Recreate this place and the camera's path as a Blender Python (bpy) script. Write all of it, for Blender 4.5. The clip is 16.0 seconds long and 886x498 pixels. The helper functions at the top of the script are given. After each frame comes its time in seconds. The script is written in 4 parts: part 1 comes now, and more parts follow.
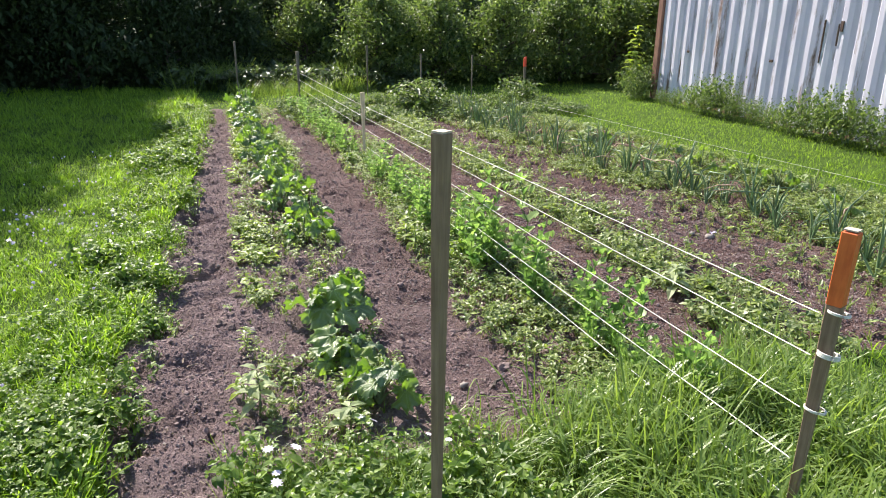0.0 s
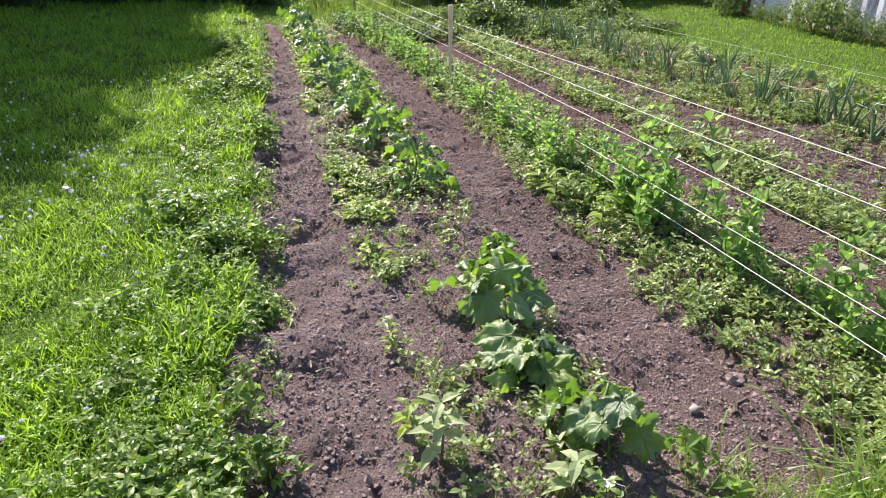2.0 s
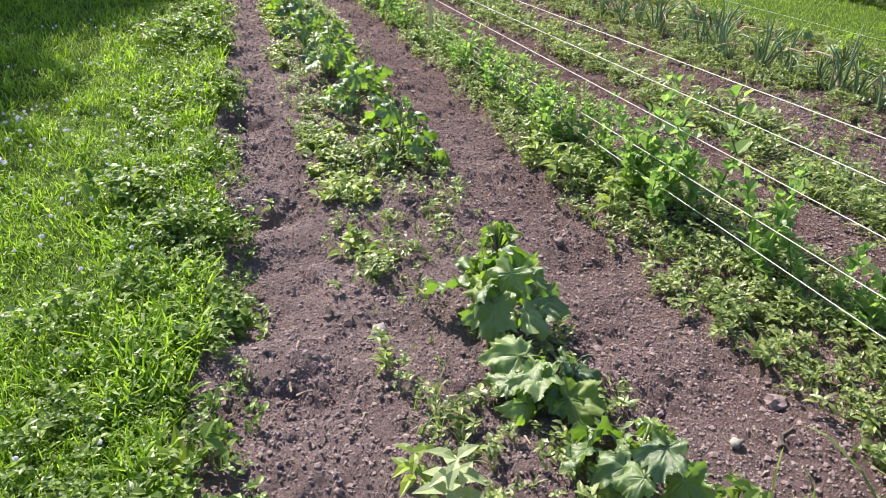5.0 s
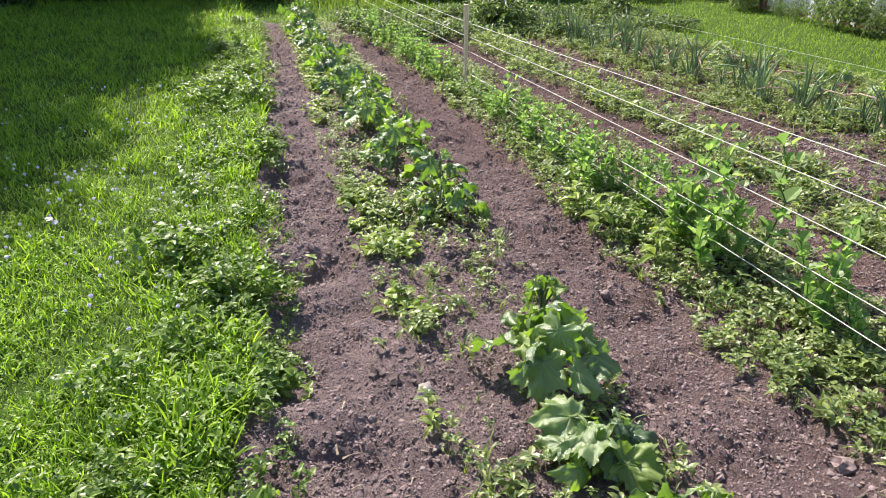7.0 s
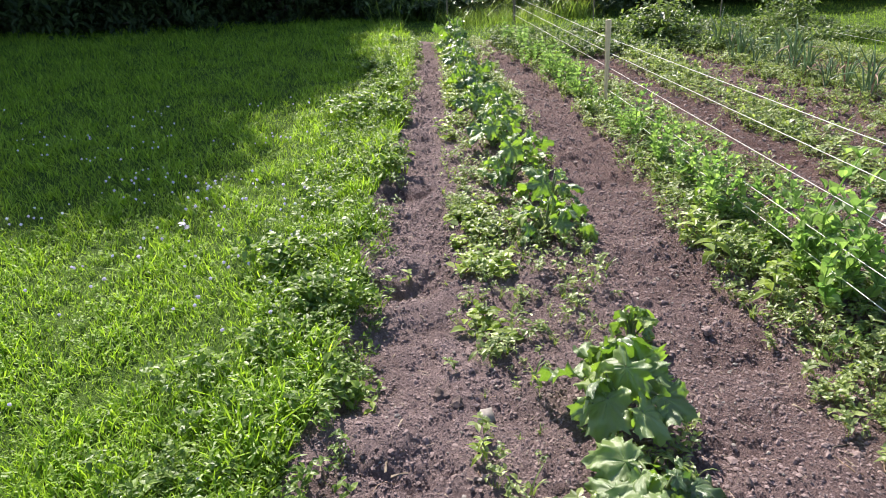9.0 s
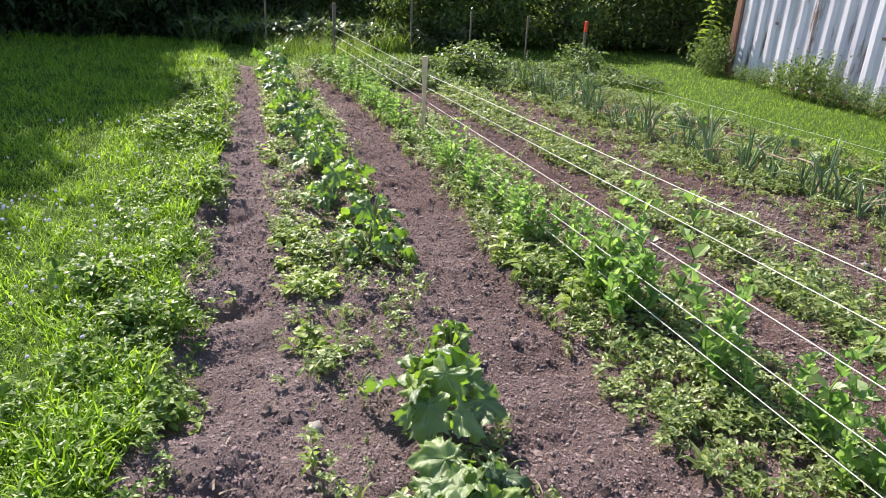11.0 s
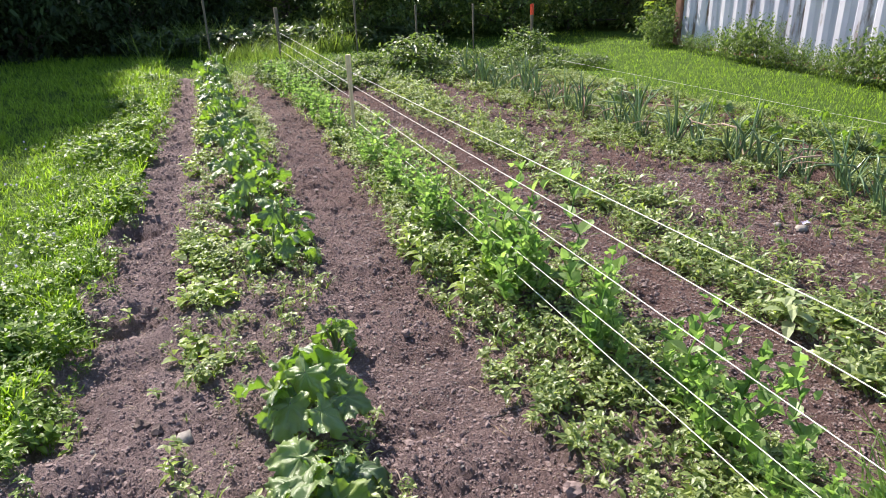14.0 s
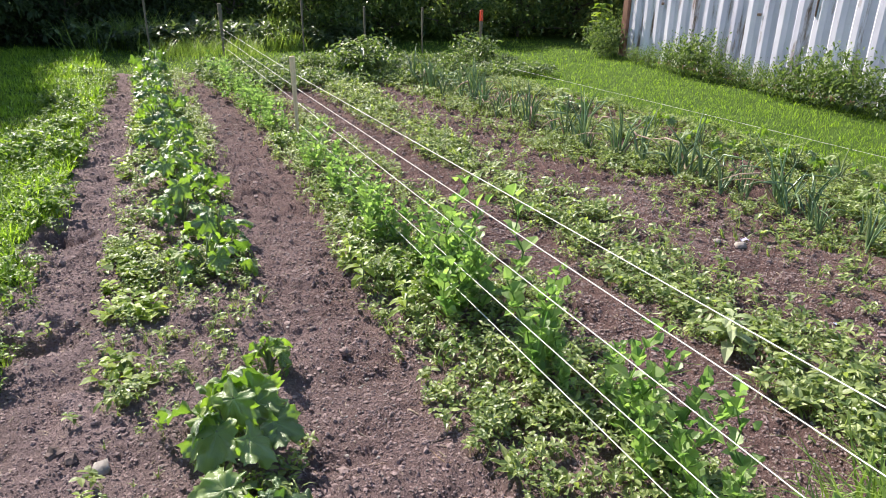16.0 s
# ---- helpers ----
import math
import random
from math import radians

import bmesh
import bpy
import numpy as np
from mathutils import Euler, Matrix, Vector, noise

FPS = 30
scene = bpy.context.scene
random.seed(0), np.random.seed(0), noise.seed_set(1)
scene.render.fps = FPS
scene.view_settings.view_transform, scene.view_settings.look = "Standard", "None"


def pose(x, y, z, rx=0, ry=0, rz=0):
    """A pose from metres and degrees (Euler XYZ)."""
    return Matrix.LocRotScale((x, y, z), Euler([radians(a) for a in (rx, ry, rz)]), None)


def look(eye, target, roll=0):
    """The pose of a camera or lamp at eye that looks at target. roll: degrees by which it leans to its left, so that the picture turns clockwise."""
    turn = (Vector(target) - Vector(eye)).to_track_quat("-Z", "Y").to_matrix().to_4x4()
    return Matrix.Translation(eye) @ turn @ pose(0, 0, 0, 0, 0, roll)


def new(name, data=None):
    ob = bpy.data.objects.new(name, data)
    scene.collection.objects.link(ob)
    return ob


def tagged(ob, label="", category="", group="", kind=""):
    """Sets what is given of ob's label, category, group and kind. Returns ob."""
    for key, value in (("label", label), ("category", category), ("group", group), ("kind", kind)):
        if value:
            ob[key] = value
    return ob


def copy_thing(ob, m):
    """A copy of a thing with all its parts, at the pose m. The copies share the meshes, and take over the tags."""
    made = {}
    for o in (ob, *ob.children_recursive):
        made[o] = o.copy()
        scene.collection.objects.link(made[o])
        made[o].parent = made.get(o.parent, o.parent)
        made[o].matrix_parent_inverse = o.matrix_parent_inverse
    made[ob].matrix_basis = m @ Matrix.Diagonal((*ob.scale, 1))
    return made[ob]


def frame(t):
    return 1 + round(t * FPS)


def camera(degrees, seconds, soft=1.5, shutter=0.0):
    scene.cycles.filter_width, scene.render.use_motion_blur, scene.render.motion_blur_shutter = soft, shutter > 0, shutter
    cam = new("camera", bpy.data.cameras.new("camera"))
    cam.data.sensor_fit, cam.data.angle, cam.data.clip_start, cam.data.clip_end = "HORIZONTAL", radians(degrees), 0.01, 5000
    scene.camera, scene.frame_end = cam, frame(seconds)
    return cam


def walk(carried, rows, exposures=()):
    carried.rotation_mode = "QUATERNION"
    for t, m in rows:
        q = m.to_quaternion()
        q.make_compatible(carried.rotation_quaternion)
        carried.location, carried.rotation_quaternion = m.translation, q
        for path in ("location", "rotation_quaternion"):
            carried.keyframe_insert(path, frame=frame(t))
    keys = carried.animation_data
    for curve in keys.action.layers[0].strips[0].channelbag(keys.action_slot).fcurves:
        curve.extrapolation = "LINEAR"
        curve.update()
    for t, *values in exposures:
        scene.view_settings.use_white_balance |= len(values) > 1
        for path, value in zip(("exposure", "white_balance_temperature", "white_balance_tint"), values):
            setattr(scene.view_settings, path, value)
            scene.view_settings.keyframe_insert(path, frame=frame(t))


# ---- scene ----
cam = camera(63.8, 16.0, soft=1.0)
METRES, EYE, TILT, LEAN, TURN = 3.23, 1.648, 0.0, 0.0, -22.9
ROWS = [
    (0.0, 0.0, 0.0, 0.0, 0.17, -19.64, -0.46),
    (0.5, -0.065, 0.0463, -0.001, -2.45, -15.28, 3.68),
    (1.0, -0.1359, 0.1275, -0.0248, 3.16, -19.42, -1.94),
    (1.5, -0.1792, 0.225, -0.0369, 5.16, -23.35, -0.83),
    (2.0, -0.2149, 0.2847, -0.0465, 2.36, -25.94, -0.35),
    (2.5, -0.2157, 0.3528, -0.0592, 1.22, -27.7, -1.02),
    (3.0, -0.2161, 0.426, -0.0643, 4.41, -31.56, -1.67),
    (3.5, -0.2233, 0.4353, -0.0588, -0.05, -32.4, -0.76),
    (4.0, -0.2346, 0.4297, -0.0566, 0.99, -31.62, -1.57),
    (6.5, -0.2797, 0.4227, -0.0465, -1.54, -27.35, -2.84),
    (7.0, -0.2724, 0.4338, -0.046, 2.08, -26.51, -0.22),
    (7.5, -0.2188, 0.4518, -0.0483, 10.85, -25.25, 0.04),
    (8.0, -0.185, 0.4628, -0.0484, 15.89, -25.54, 2.93),
    (10.5, -0.165, 0.4427, -0.0425, 7.54, -23.16, -0.55),
    (11.0, -0.1763, 0.4182, -0.0401, 1.9, -22.71, -2.8),
    (11.5, -0.1637, 0.4006, -0.0409, -2.94, -23.69, -1.54),
    (12.0, -0.1486, 0.3914, -0.0349, -8.18, -22.06, -2.76),
    (12.5, -0.1382, 0.3936, -0.0382, -9.29, -23.71, -1.26),
    (13.0, -0.1013, 0.4044, -0.0352, -0.48, -22.78, 0.21),
    (13.5, -0.0482, 0.4116, -0.0317, 2.6, -22.74, 3.19),
    (14.0, -0.0236, 0.415, -0.0353, -0.54, -23.26, 1.75),
    (14.5, -0.0357, 0.4352, -0.0341, -1.22, -24.21, 0.12),
    (15.0, -0.045, 0.4462, -0.0302, -6.15, -23.64, 0.09),
    (15.5, -0.0447, 0.4429, -0.0299, -8.76, -23.92, -2.44),
    (16.0, -0.0154, 0.4477, -0.0281, -4.12, -23.17, -0.75),
]
BETWEEN = [
    (0.2, look((-0.060, 0.050, 1.636), (0.670, 1.800, 1.000), -2.3)),
    (0.8, look((-0.225, 0.340, 1.622), (0.546, 2.086, 1.025), -0.1)),
]
STOPS = [(t, pose(0, 0, EYE, TILT, LEAN, TURN) @ pose(METRES * x, METRES * y, METRES * z, 90 + pitch, roll, yaw)) for t, x, y, z, yaw, pitch, roll in ROWS]
walk(cam, sorted(STOPS + BETWEEN, key=lambda row: row[0]))

# ---- world, sun, exposure ----
SUN = Vector((-0.167, 0.724, 0.669)).normalized()
world = bpy.data.worlds.new("world")
scene.world = world
world.use_nodes = True
wn = world.node_tree.nodes
sky = wn.new("ShaderNodeTexSky")
sky.sky_type, sky.sun_disc = "NISHITA", False
sky.sun_elevation, sky.sun_rotation = math.asin(SUN.z), math.atan2(SUN.x, SUN.y)
wn["Background"].inputs["Strength"].default_value = 0.10
world.node_tree.links.new(sky.outputs[0], wn["Background"].inputs["Color"])
sun = new("sun", bpy.data.lights.new("sun", "SUN"))
sun.data.energy, sun.data.angle, sun.data.color = 5.0, radians(0.53), (1.0, 0.92, 0.83)
sun.matrix_world = look((0, 0, 30), Vector((0, 0, 30)) - SUN)
scene.view_settings.exposure = 1.25

R = np.random.default_rng(7)


# ---- materials ----
def material(name):
    m = bpy.data.materials.new(name)
    m.use_nodes = True
    t = m.node_tree
    return m, t.nodes, t.links, t.nodes["Principled BSDF"]


def ramp(n, l, source, stops):
    r = n.new("ShaderNodeValToRGB")
    while len(r.color_ramp.elements) < len(stops):
        r.color_ramp.elements.new(0.5)
    for e, (p, c) in zip(r.color_ramp.elements, stops):
        e.position, e.color = p, (*c, 1)
    l.new(source, r.inputs[0])
    return r.outputs[0]


def texture(n, l, scale, detail=4, rough=0.6, coords=None, stretch=None):
    x = n.new("ShaderNodeTexNoise")
    x.inputs["Scale"].default_value, x.inputs["Detail"].default_value, x.inputs["Roughness"].default_value = scale, detail, rough
    c = n.new("ShaderNodeTexCoord").outputs[coords or "Object"]
    if stretch:
        mp = n.new("ShaderNodeMapping")
        mp.inputs["Scale"].default_value = stretch
        l.new(c, mp.inputs[0])
        c = mp.outputs[0]
    l.new(c, x.inputs["Vector"])
    return x.outputs["Fac"]


def mixed(n, l, fac, a, b, mode="MIX"):
    x = n.new("ShaderNodeMix")
    x.data_type, x.blend_type = "RGBA", mode
    for sock, v in ((x.inputs[0], fac), (x.inputs[6], a), (x.inputs[7], b)):
        if hasattr(v, "is_linked"):
            l.new(v, sock)
        else:
            sock.default_value = v if isinstance(v, float) else (*v, 1)
    return x.outputs[2]


def bumped(n, l, p, height, strength, distance):
    b = n.new("ShaderNodeBump")
    b.inputs["Strength"].default_value, b.inputs["Distance"].default_value = strength, distance
    l.new(height, b.inputs["Height"])
    l.new(b.outputs[0], p.inputs["Normal"])


def leaf_material(name, dark, light, glow, rough=0.45, through_light=0.45, grain=25.0, gloss=0.5):
    """Leaf that lets light through; every leaf has its own tone."""
    dark, light = ((c[0] * 1.15, c[1], c[2] * 1.35) for c in (dark, light))
    m, n, l, p = material(name)
    own = n.new("ShaderNodeNewGeometry").outputs["Random Per Island"]
    own2 = n.new("ShaderNodeObjectInfo").outputs["Random"]
    add = n.new("ShaderNodeMath")
    add.operation = "ADD"
    l.new(own, add.inputs[0]), l.new(own2, add.inputs[1])
    fract = n.new("ShaderNodeMath")
    fract.operation = "FRACT"
    l.new(add.outputs[0], fract.inputs[0])
    c = ramp(n, l, fract.outputs[0], [(0.0, dark), (0.85, light), (1.0, tuple(min(1, v * 1.25) for v in light))])
    c = mixed(n, l, texture(n, l, grain, 3), mixed(n, l, 1.0, c, (0.75, 0.8, 0.75), "MULTIPLY"), c)
    l.new(c, p.inputs["Base Color"])
    p.inputs["Roughness"].default_value = rough
    p.inputs["Specular IOR Level"].default_value = gloss
    bumped(n, l, p, texture(n, l, grain * 4, 2), 0.3, 0.004)
    tr = n.new("ShaderNodeBsdfTranslucent")
    l.new(mixed(n, l, 1.0, c, glow, "MULTIPLY"), tr.inputs["Color"])
    ad = n.new("ShaderNodeMixShader")
    ad.inputs[0].default_value = through_light
    l.new(p.outputs[0], ad.inputs[1]), l.new(tr.outputs[0], ad.inputs[2])
    l.new(ad.outputs[0], n["Material Output"].inputs["Surface"])
    return m


def soil_material():
    m, n, l, p = material("garden_soil")
    xyz = n.new("ShaderNodeSeparateXYZ")
    l.new(n.new("ShaderNodeTexCoord").outputs["Object"], xyz.inputs[0])
    damp = n.new("ShaderNodeMapRange")
    damp.inputs[1].default_value, damp.inputs[2].default_value = 0.3, 2.6
    l.new(xyz.outputs[0], damp.inputs[0])
    pale = ramp(n, l, texture(n, l, 3.0, 6), [(0.3, (0.185, 0.137, 0.138)), (0.7, (0.335, 0.258, 0.262))])
    red = ramp(n, l, texture(n, l, 2.2, 6), [(0.3, (0.118, 0.074, 0.069)), (0.7, (0.220, 0.146, 0.136))])
    c = mixed(n, l, damp.outputs[0], pale, red)
    c = mixed(n, l, 0.7, c, ramp(n, l, texture(n, l, 110, 6, 0.8), [(0.3, (0.42, 0.40, 0.40)), (0.52, (1.15, 1.11, 1.10)), (0.70, (2.1, 2.0, 1.95))]), "MULTIPLY")
    l.new(c, p.inputs["Base Color"])
    p.inputs["Roughness"].default_value, p.inputs["Specular IOR Level"].default_value = 0.95, 0.1
    bumped(n, l, p, texture(n, l, 120, 6, 0.85), 1.0, 0.05)
    return m


def turf_material():
    m, n, l, p = material("turf")
    c = ramp(n, l, texture(n, l, 6, 5), [(0.3, (0.035, 0.07, 0.012)), (0.7, (0.085, 0.14, 0.025))])
    c = mixed(n, l, 0.7, c, ramp(n, l, texture(n, l, 120, 4), [(0.3, (0.5, 0.5, 0.5)), (0.7, (1.4, 1.4, 1.2))]), "MULTIPLY")
    l.new(c, p.inputs["Base Color"])
    p.inputs["Roughness"].default_value, p.inputs["Specular IOR Level"].default_value = 0.9, 0.1
    bumped(n, l, p, texture(n, l, 140, 4), 0.8, 0.03)
    return m


def grained(name, a, b, scale=40, rough=0.85, stretch=(1, 1, 0.06), bump=0.4, metal=0.0):
    m, n, l, p = material(name)
    c = ramp(n, l, texture(n, l, scale, 5, 0.65, stretch=stretch), [(0.3, a), (0.7, b)])
    c = mixed(n, l, 0.4, c, ramp(n, l, texture(n, l, scale * 0.2, 3), [(0.3, (0.6, 0.6, 0.6)), (0.7, (1.2, 1.2, 1.2))]), "MULTIPLY")
    l.new(c, p.inputs["Base Color"])
    p.inputs["Roughness"].default_value, p.inputs["Metallic"].default_value = rough, metal
    bumped(n, l, p, texture(n, l, scale, 5, 0.65, stretch=stretch), bump, 0.004)
    return m


def sheet_material(name, a, b, rust):
    """Weathered painted steel sheet with rust runs."""
    m, n, l, p = material(name)
    c = ramp(n, l, texture(n, l, 3.0, 5, stretch=(1, 1, 0.25)), [(0.3, a), (0.7, b)])
    own = n.new("ShaderNodeObjectInfo").outputs["Random"]
    c = mixed(n, l, 0.5, c, ramp(n, l, own, [(0.0, (0.75, 0.75, 0.78)), (1.0, (1.1, 1.1, 1.1))]), "MULTIPLY")
    spots = ramp(n, l, texture(n, l, 5.0, 7, 0.7, stretch=(1, 1, 0.16)), [(rust, (0, 0, 0)), (rust + 0.1, (1, 1, 1))])
    c = mixed(n, l, spots, c, ramp(n, l, texture(n, l, 30, 4), [(0.3, (0.10, 0.06, 0.045)), (0.7, (0.30, 0.2, 0.16))]))
    l.new(c, p.inputs["Base Color"])
    p.inputs["Roughness"].default_value, p.inputs["Metallic"].default_value = 0.5, 0.0
    bumped(n, l, p, texture(n, l, 14, 4), 0.25, 0.01)
    return m


SOIL, TURF = soil_material(), turf_material()
GRASS = leaf_material("grass_blade", (0.085, 0.185, 0.012), (0.275, 0.455, 0.045), (1.5, 1.55, 0.75), 0.45, 0.5, 30, 0.3)
TALL_GRASS = leaf_material("tall_grass_blade", (0.10, 0.19, 0.026), (0.21, 0.33, 0.055), (1.5, 1.5, 0.9), 0.38, 0.45, 30, 0.6)
WEED = leaf_material("weed_leaf", (0.085, 0.15, 0.035), (0.27, 0.36, 0.095), (1.5, 1.6, 0.8), 0.42, 0.42, 25, 0.6)
EDGE_LEAF = leaf_material("edge_weed_leaf", (0.06, 0.13, 0.018), (0.19, 0.305, 0.045), (1.5, 1.6, 0.7), 0.42, 0.45, 25, 0.5)
BRIGHT = leaf_material("bright_leaf", (0.12, 0.22, 0.022), (0.27, 0.39, 0.048), (1.5, 1.5, 0.7), 0.42, 0.5, 25, 0.5)
PEA = leaf_material("pea_leaf", (0.11, 0.215, 0.055), (0.27, 0.41, 0.11), (1.4, 1.6, 0.9), 0.42, 0.5)
def veined(m, pale):
    """Pale veins on a leaf, where the mesh has them."""
    n, l = m.node_tree.nodes, m.node_tree.links
    at = n.new("ShaderNodeAttribute")
    at.attribute_name = "vein"
    p = n["Principled BSDF"]
    old = p.inputs["Base Color"].links[0].from_socket
    l.new(mixed(n, l, at.outputs["Fac"], old, pale), p.inputs["Base Color"])
    return m


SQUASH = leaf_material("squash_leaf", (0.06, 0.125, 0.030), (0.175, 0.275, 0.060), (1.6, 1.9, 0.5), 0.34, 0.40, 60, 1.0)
# brighter copy of the squash leaf, with sunlight put into its colour
SUNLIT_SQUASH = leaf_material("sunlit_squash_leaf", (0.12, 0.21, 0.03), (0.22, 0.33, 0.05), (1.4, 1.6, 0.7), 0.4, 0.45, 60, 0.6)
for hairy in (SQUASH, SUNLIT_SQUASH):
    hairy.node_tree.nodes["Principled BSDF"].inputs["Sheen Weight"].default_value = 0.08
veined(SQUASH, (0.26, 0.36, 0.16)), veined(SUNLIT_SQUASH, (0.38, 0.48, 0.16))
STALK = leaf_material("squash_stalk", (0.14, 0.21, 0.07), (0.20, 0.28, 0.10), (1.2, 1.2, 0.8), 0.5, 0.25)
ONION = leaf_material("onion_leaf", (0.085, 0.17, 0.065), (0.20, 0.32, 0.115), (1.2, 1.4, 0.9), 0.35, 0.25, 25, 0.8)
DRY = leaf_material("dry_leaf", (0.32, 0.25, 0.14), (0.5, 0.42, 0.26), (1.2, 1.1, 0.8), 0.8, 0.25)
PALE = leaf_material("pale_leaf", (0.22, 0.32, 0.10), (0.34, 0.44, 0.18), (1.3, 1.3, 0.9), 0.6, 0.4)
TREE_LEAF = leaf_material("tree_leaf", (0.035, 0.07, 0.025), (0.11, 0.165, 0.055), (1.5, 1.6, 0.8), 0.4, 0.35, 6)
BUSH_LEAF = leaf_material("bush_leaf", (0.04, 0.085, 0.022), (0.16, 0.24, 0.060), (1.5, 1.6, 0.8), 0.45, 0.45, 6)
# tree leaf darkened: the backlit woods' shade is put into its colour
SHADED_LEAF = leaf_material("shaded_tree_leaf", (0.018, 0.036, 0.013), (0.052, 0.09, 0.026), (1.4, 1.5, 0.8), 0.6, 0.25, 6, 0.2)
PETAL = leaf_material("white_petal", (0.7, 0.7, 0.66), (0.85, 0.85, 0.8), (1, 1, 1), 0.6, 0.3)
BARK = grained("bark", (0.05, 0.04, 0.032), (0.14, 0.115, 0.095), 18, 0.95, (1, 1, 0.3), 0.9)
POST = grained("weathered_post_wood", (0.165, 0.10, 0.062), (0.31, 0.215, 0.14), 60)
STAKE = grained("fresh_stake_wood", (0.58, 0.44, 0.27), (0.78, 0.64, 0.44), 60)
GREY_STAKE = grained("grey_stake_wood", (0.11, 0.09, 0.07), (0.20, 0.17, 0.135), 60)
ORANGE = grained("orange_marking_paint", (0.62, 0.11, 0.02), (0.80, 0.19, 0.04), 50, 0.6, (1, 1, 0.2), 0.3)
CUT = grained("sawn_end_grain", (0.42, 0.33, 0.24), (0.62, 0.52, 0.42), 90, 0.9, (1, 1, 1), 0.4)
RED_TAPE = grained("red_marker_tape", (0.65, 0.05, 0.02), (0.78, 0.09, 0.04), 30, 0.5, (1, 1, 1), 0.1)
STRING = grained("white_string", (0.6, 0.58, 0.54), (0.82, 0.8, 0.76), 300, 0.85, (1, 1, 1), 0.3)
STONE = grained("grey_stone", (0.19, 0.165, 0.15), (0.33, 0.295, 0.27), 30, 0.85, (1, 1, 1), 0.5)
STRAW = grained("straw_and_bark_bits", (0.10, 0.07, 0.05), (0.42, 0.34, 0.25), 9, 0.9, (1, 1, 1), 0.3)
CLOD = grained("soil_clod", (0.13, 0.092, 0.088), (0.30, 0.222, 0.216), 60, 0.95, (1, 1, 1), 0.7)
DARK_CLOD = grained("damp_clod", (0.075, 0.052, 0.047), (0.15, 0.108, 0.100), 60, 0.95, (1, 1, 1), 0.7)
WALL_PAINT = sheet_material("container_paint", (0.56, 0.54, 0.65), (0.82, 0.79, 0.87), 0.55)
DARK_RUST = grained("dark_rust", (0.05, 0.03, 0.025), (0.12, 0.07, 0.05), 40, 0.9, (1, 1, 0.4), 0.5)
ROOF_SHEET = sheet_material("faded_plastic_sheet", (0.74, 0.66, 0.65), (0.86, 0.80, 0.79), 0.85)
RUST_BROWN = grained("rust_brown_trim", (0.16, 0.075, 0.05), (0.27, 0.14, 0.10), 25, 0.8, (1, 1, 0.2), 0.4)
BACKWOOD = grained("far_woods", (0.02, 0.04, 0.012), (0.06, 0.10, 0.025), 0.9, 0.95, (1, 1, 1), 1.0)


# ---- mesh helpers ----
def raw_mesh(name, verts, faces, mats, index=None, smooth=False):
    """A mesh from arrays of corners and of triangles or quads."""
    me = bpy.data.meshes.new(name)
    verts, faces = np.asarray(verts, float), np.asarray(faces, int)
    k = faces.shape[1]
    me.vertices.add(len(verts)), me.loops.add(faces.size), me.polygons.add(len(faces))
    me.vertices.foreach_set("co", verts.ravel())
    me.loops.foreach_set("vertex_index", faces.ravel())
    me.polygons.foreach_set("loop_start", np.arange(0, faces.size, k))
    for m in mats if isinstance(mats, (list, tuple)) else [mats]:
        me.materials.append(m)
    if index is not None:
        me.polygons.foreach_set("material_index", np.asarray(index, np.int32))
    me.polygons.foreach_set("use_smooth", np.full(len(faces), smooth))
    me.update()
    me.validate()
    return me


def bm_mesh(name, bm, mat, smooth=False):
    me = bpy.data.meshes.new(name)
    bm.to_mesh(me)
    bm.free()
    for m in mat if isinstance(mat, (list, tuple)) else [mat]:
        me.materials.append(m)
    for f in me.polygons:
        f.use_smooth = smooth
    return me


def part(name, data, parent, m=None, label=""):
    ob = new(name, data)
    ob.parent = parent
    if m is not None:
        ob.matrix_basis = m
    return tagged(ob, label)


def join(*shapes):
    """Joins (corners, faces) pairs into one."""
    v, f, at = [], [], 0
    for a, b in shapes:
        v.append(np.asarray(a, float)), f.append(np.asarray(b, int) + at)
        at += len(a)
    return np.concatenate(v), np.concatenate(f)


def turned(shape, yaw=0.0, pitch=0.0, roll=0.0, size=1.0, at=(0, 0, 0)):
    m = np.array(Euler((roll, pitch, yaw)).to_matrix())
    return shape[0] * size @ m.T + np.asarray(at), shape[1]


def scatter(shapes, places, sizes, lean=0.15):
    """Many copies of some shapes, each turned and sized by chance, as one pair of arrays."""
    vs, fs, at = [], [], 0
    pick = R.integers(0, len(shapes), len(places))
    yaw = R.uniform(0, 2 * np.pi, len(places))
    lx, ly = R.normal(0, lean, len(places)), R.normal(0, lean, len(places))
    for k, (v, f) in enumerate(shapes):
        sel = np.where(pick == k)[0]
        if not len(sel):
            continue
        s, c = np.sin(yaw[sel])[:, None], np.cos(yaw[sel])[:, None]
        x = v[None, :, 0] * c - v[None, :, 1] * s
        y = v[None, :, 0] * s + v[None, :, 1] * c
        z = np.repeat(v[None, :, 2], len(sel), 0)
        x, y = x + z * lx[sel][:, None], y + z * ly[sel][:, None]
        p = np.stack([x, y, z], 2) * sizes[sel][:, None, None] + places[sel][:, None, :]
        vs.append(p.reshape(-1, 3))
        fs.append((f[None] + (np.arange(len(sel)) * len(v))[:, None, None]).reshape(-1, 3) + at)
        at += len(sel) * len(v)
    return np.concatenate(vs), np.concatenate(fs)


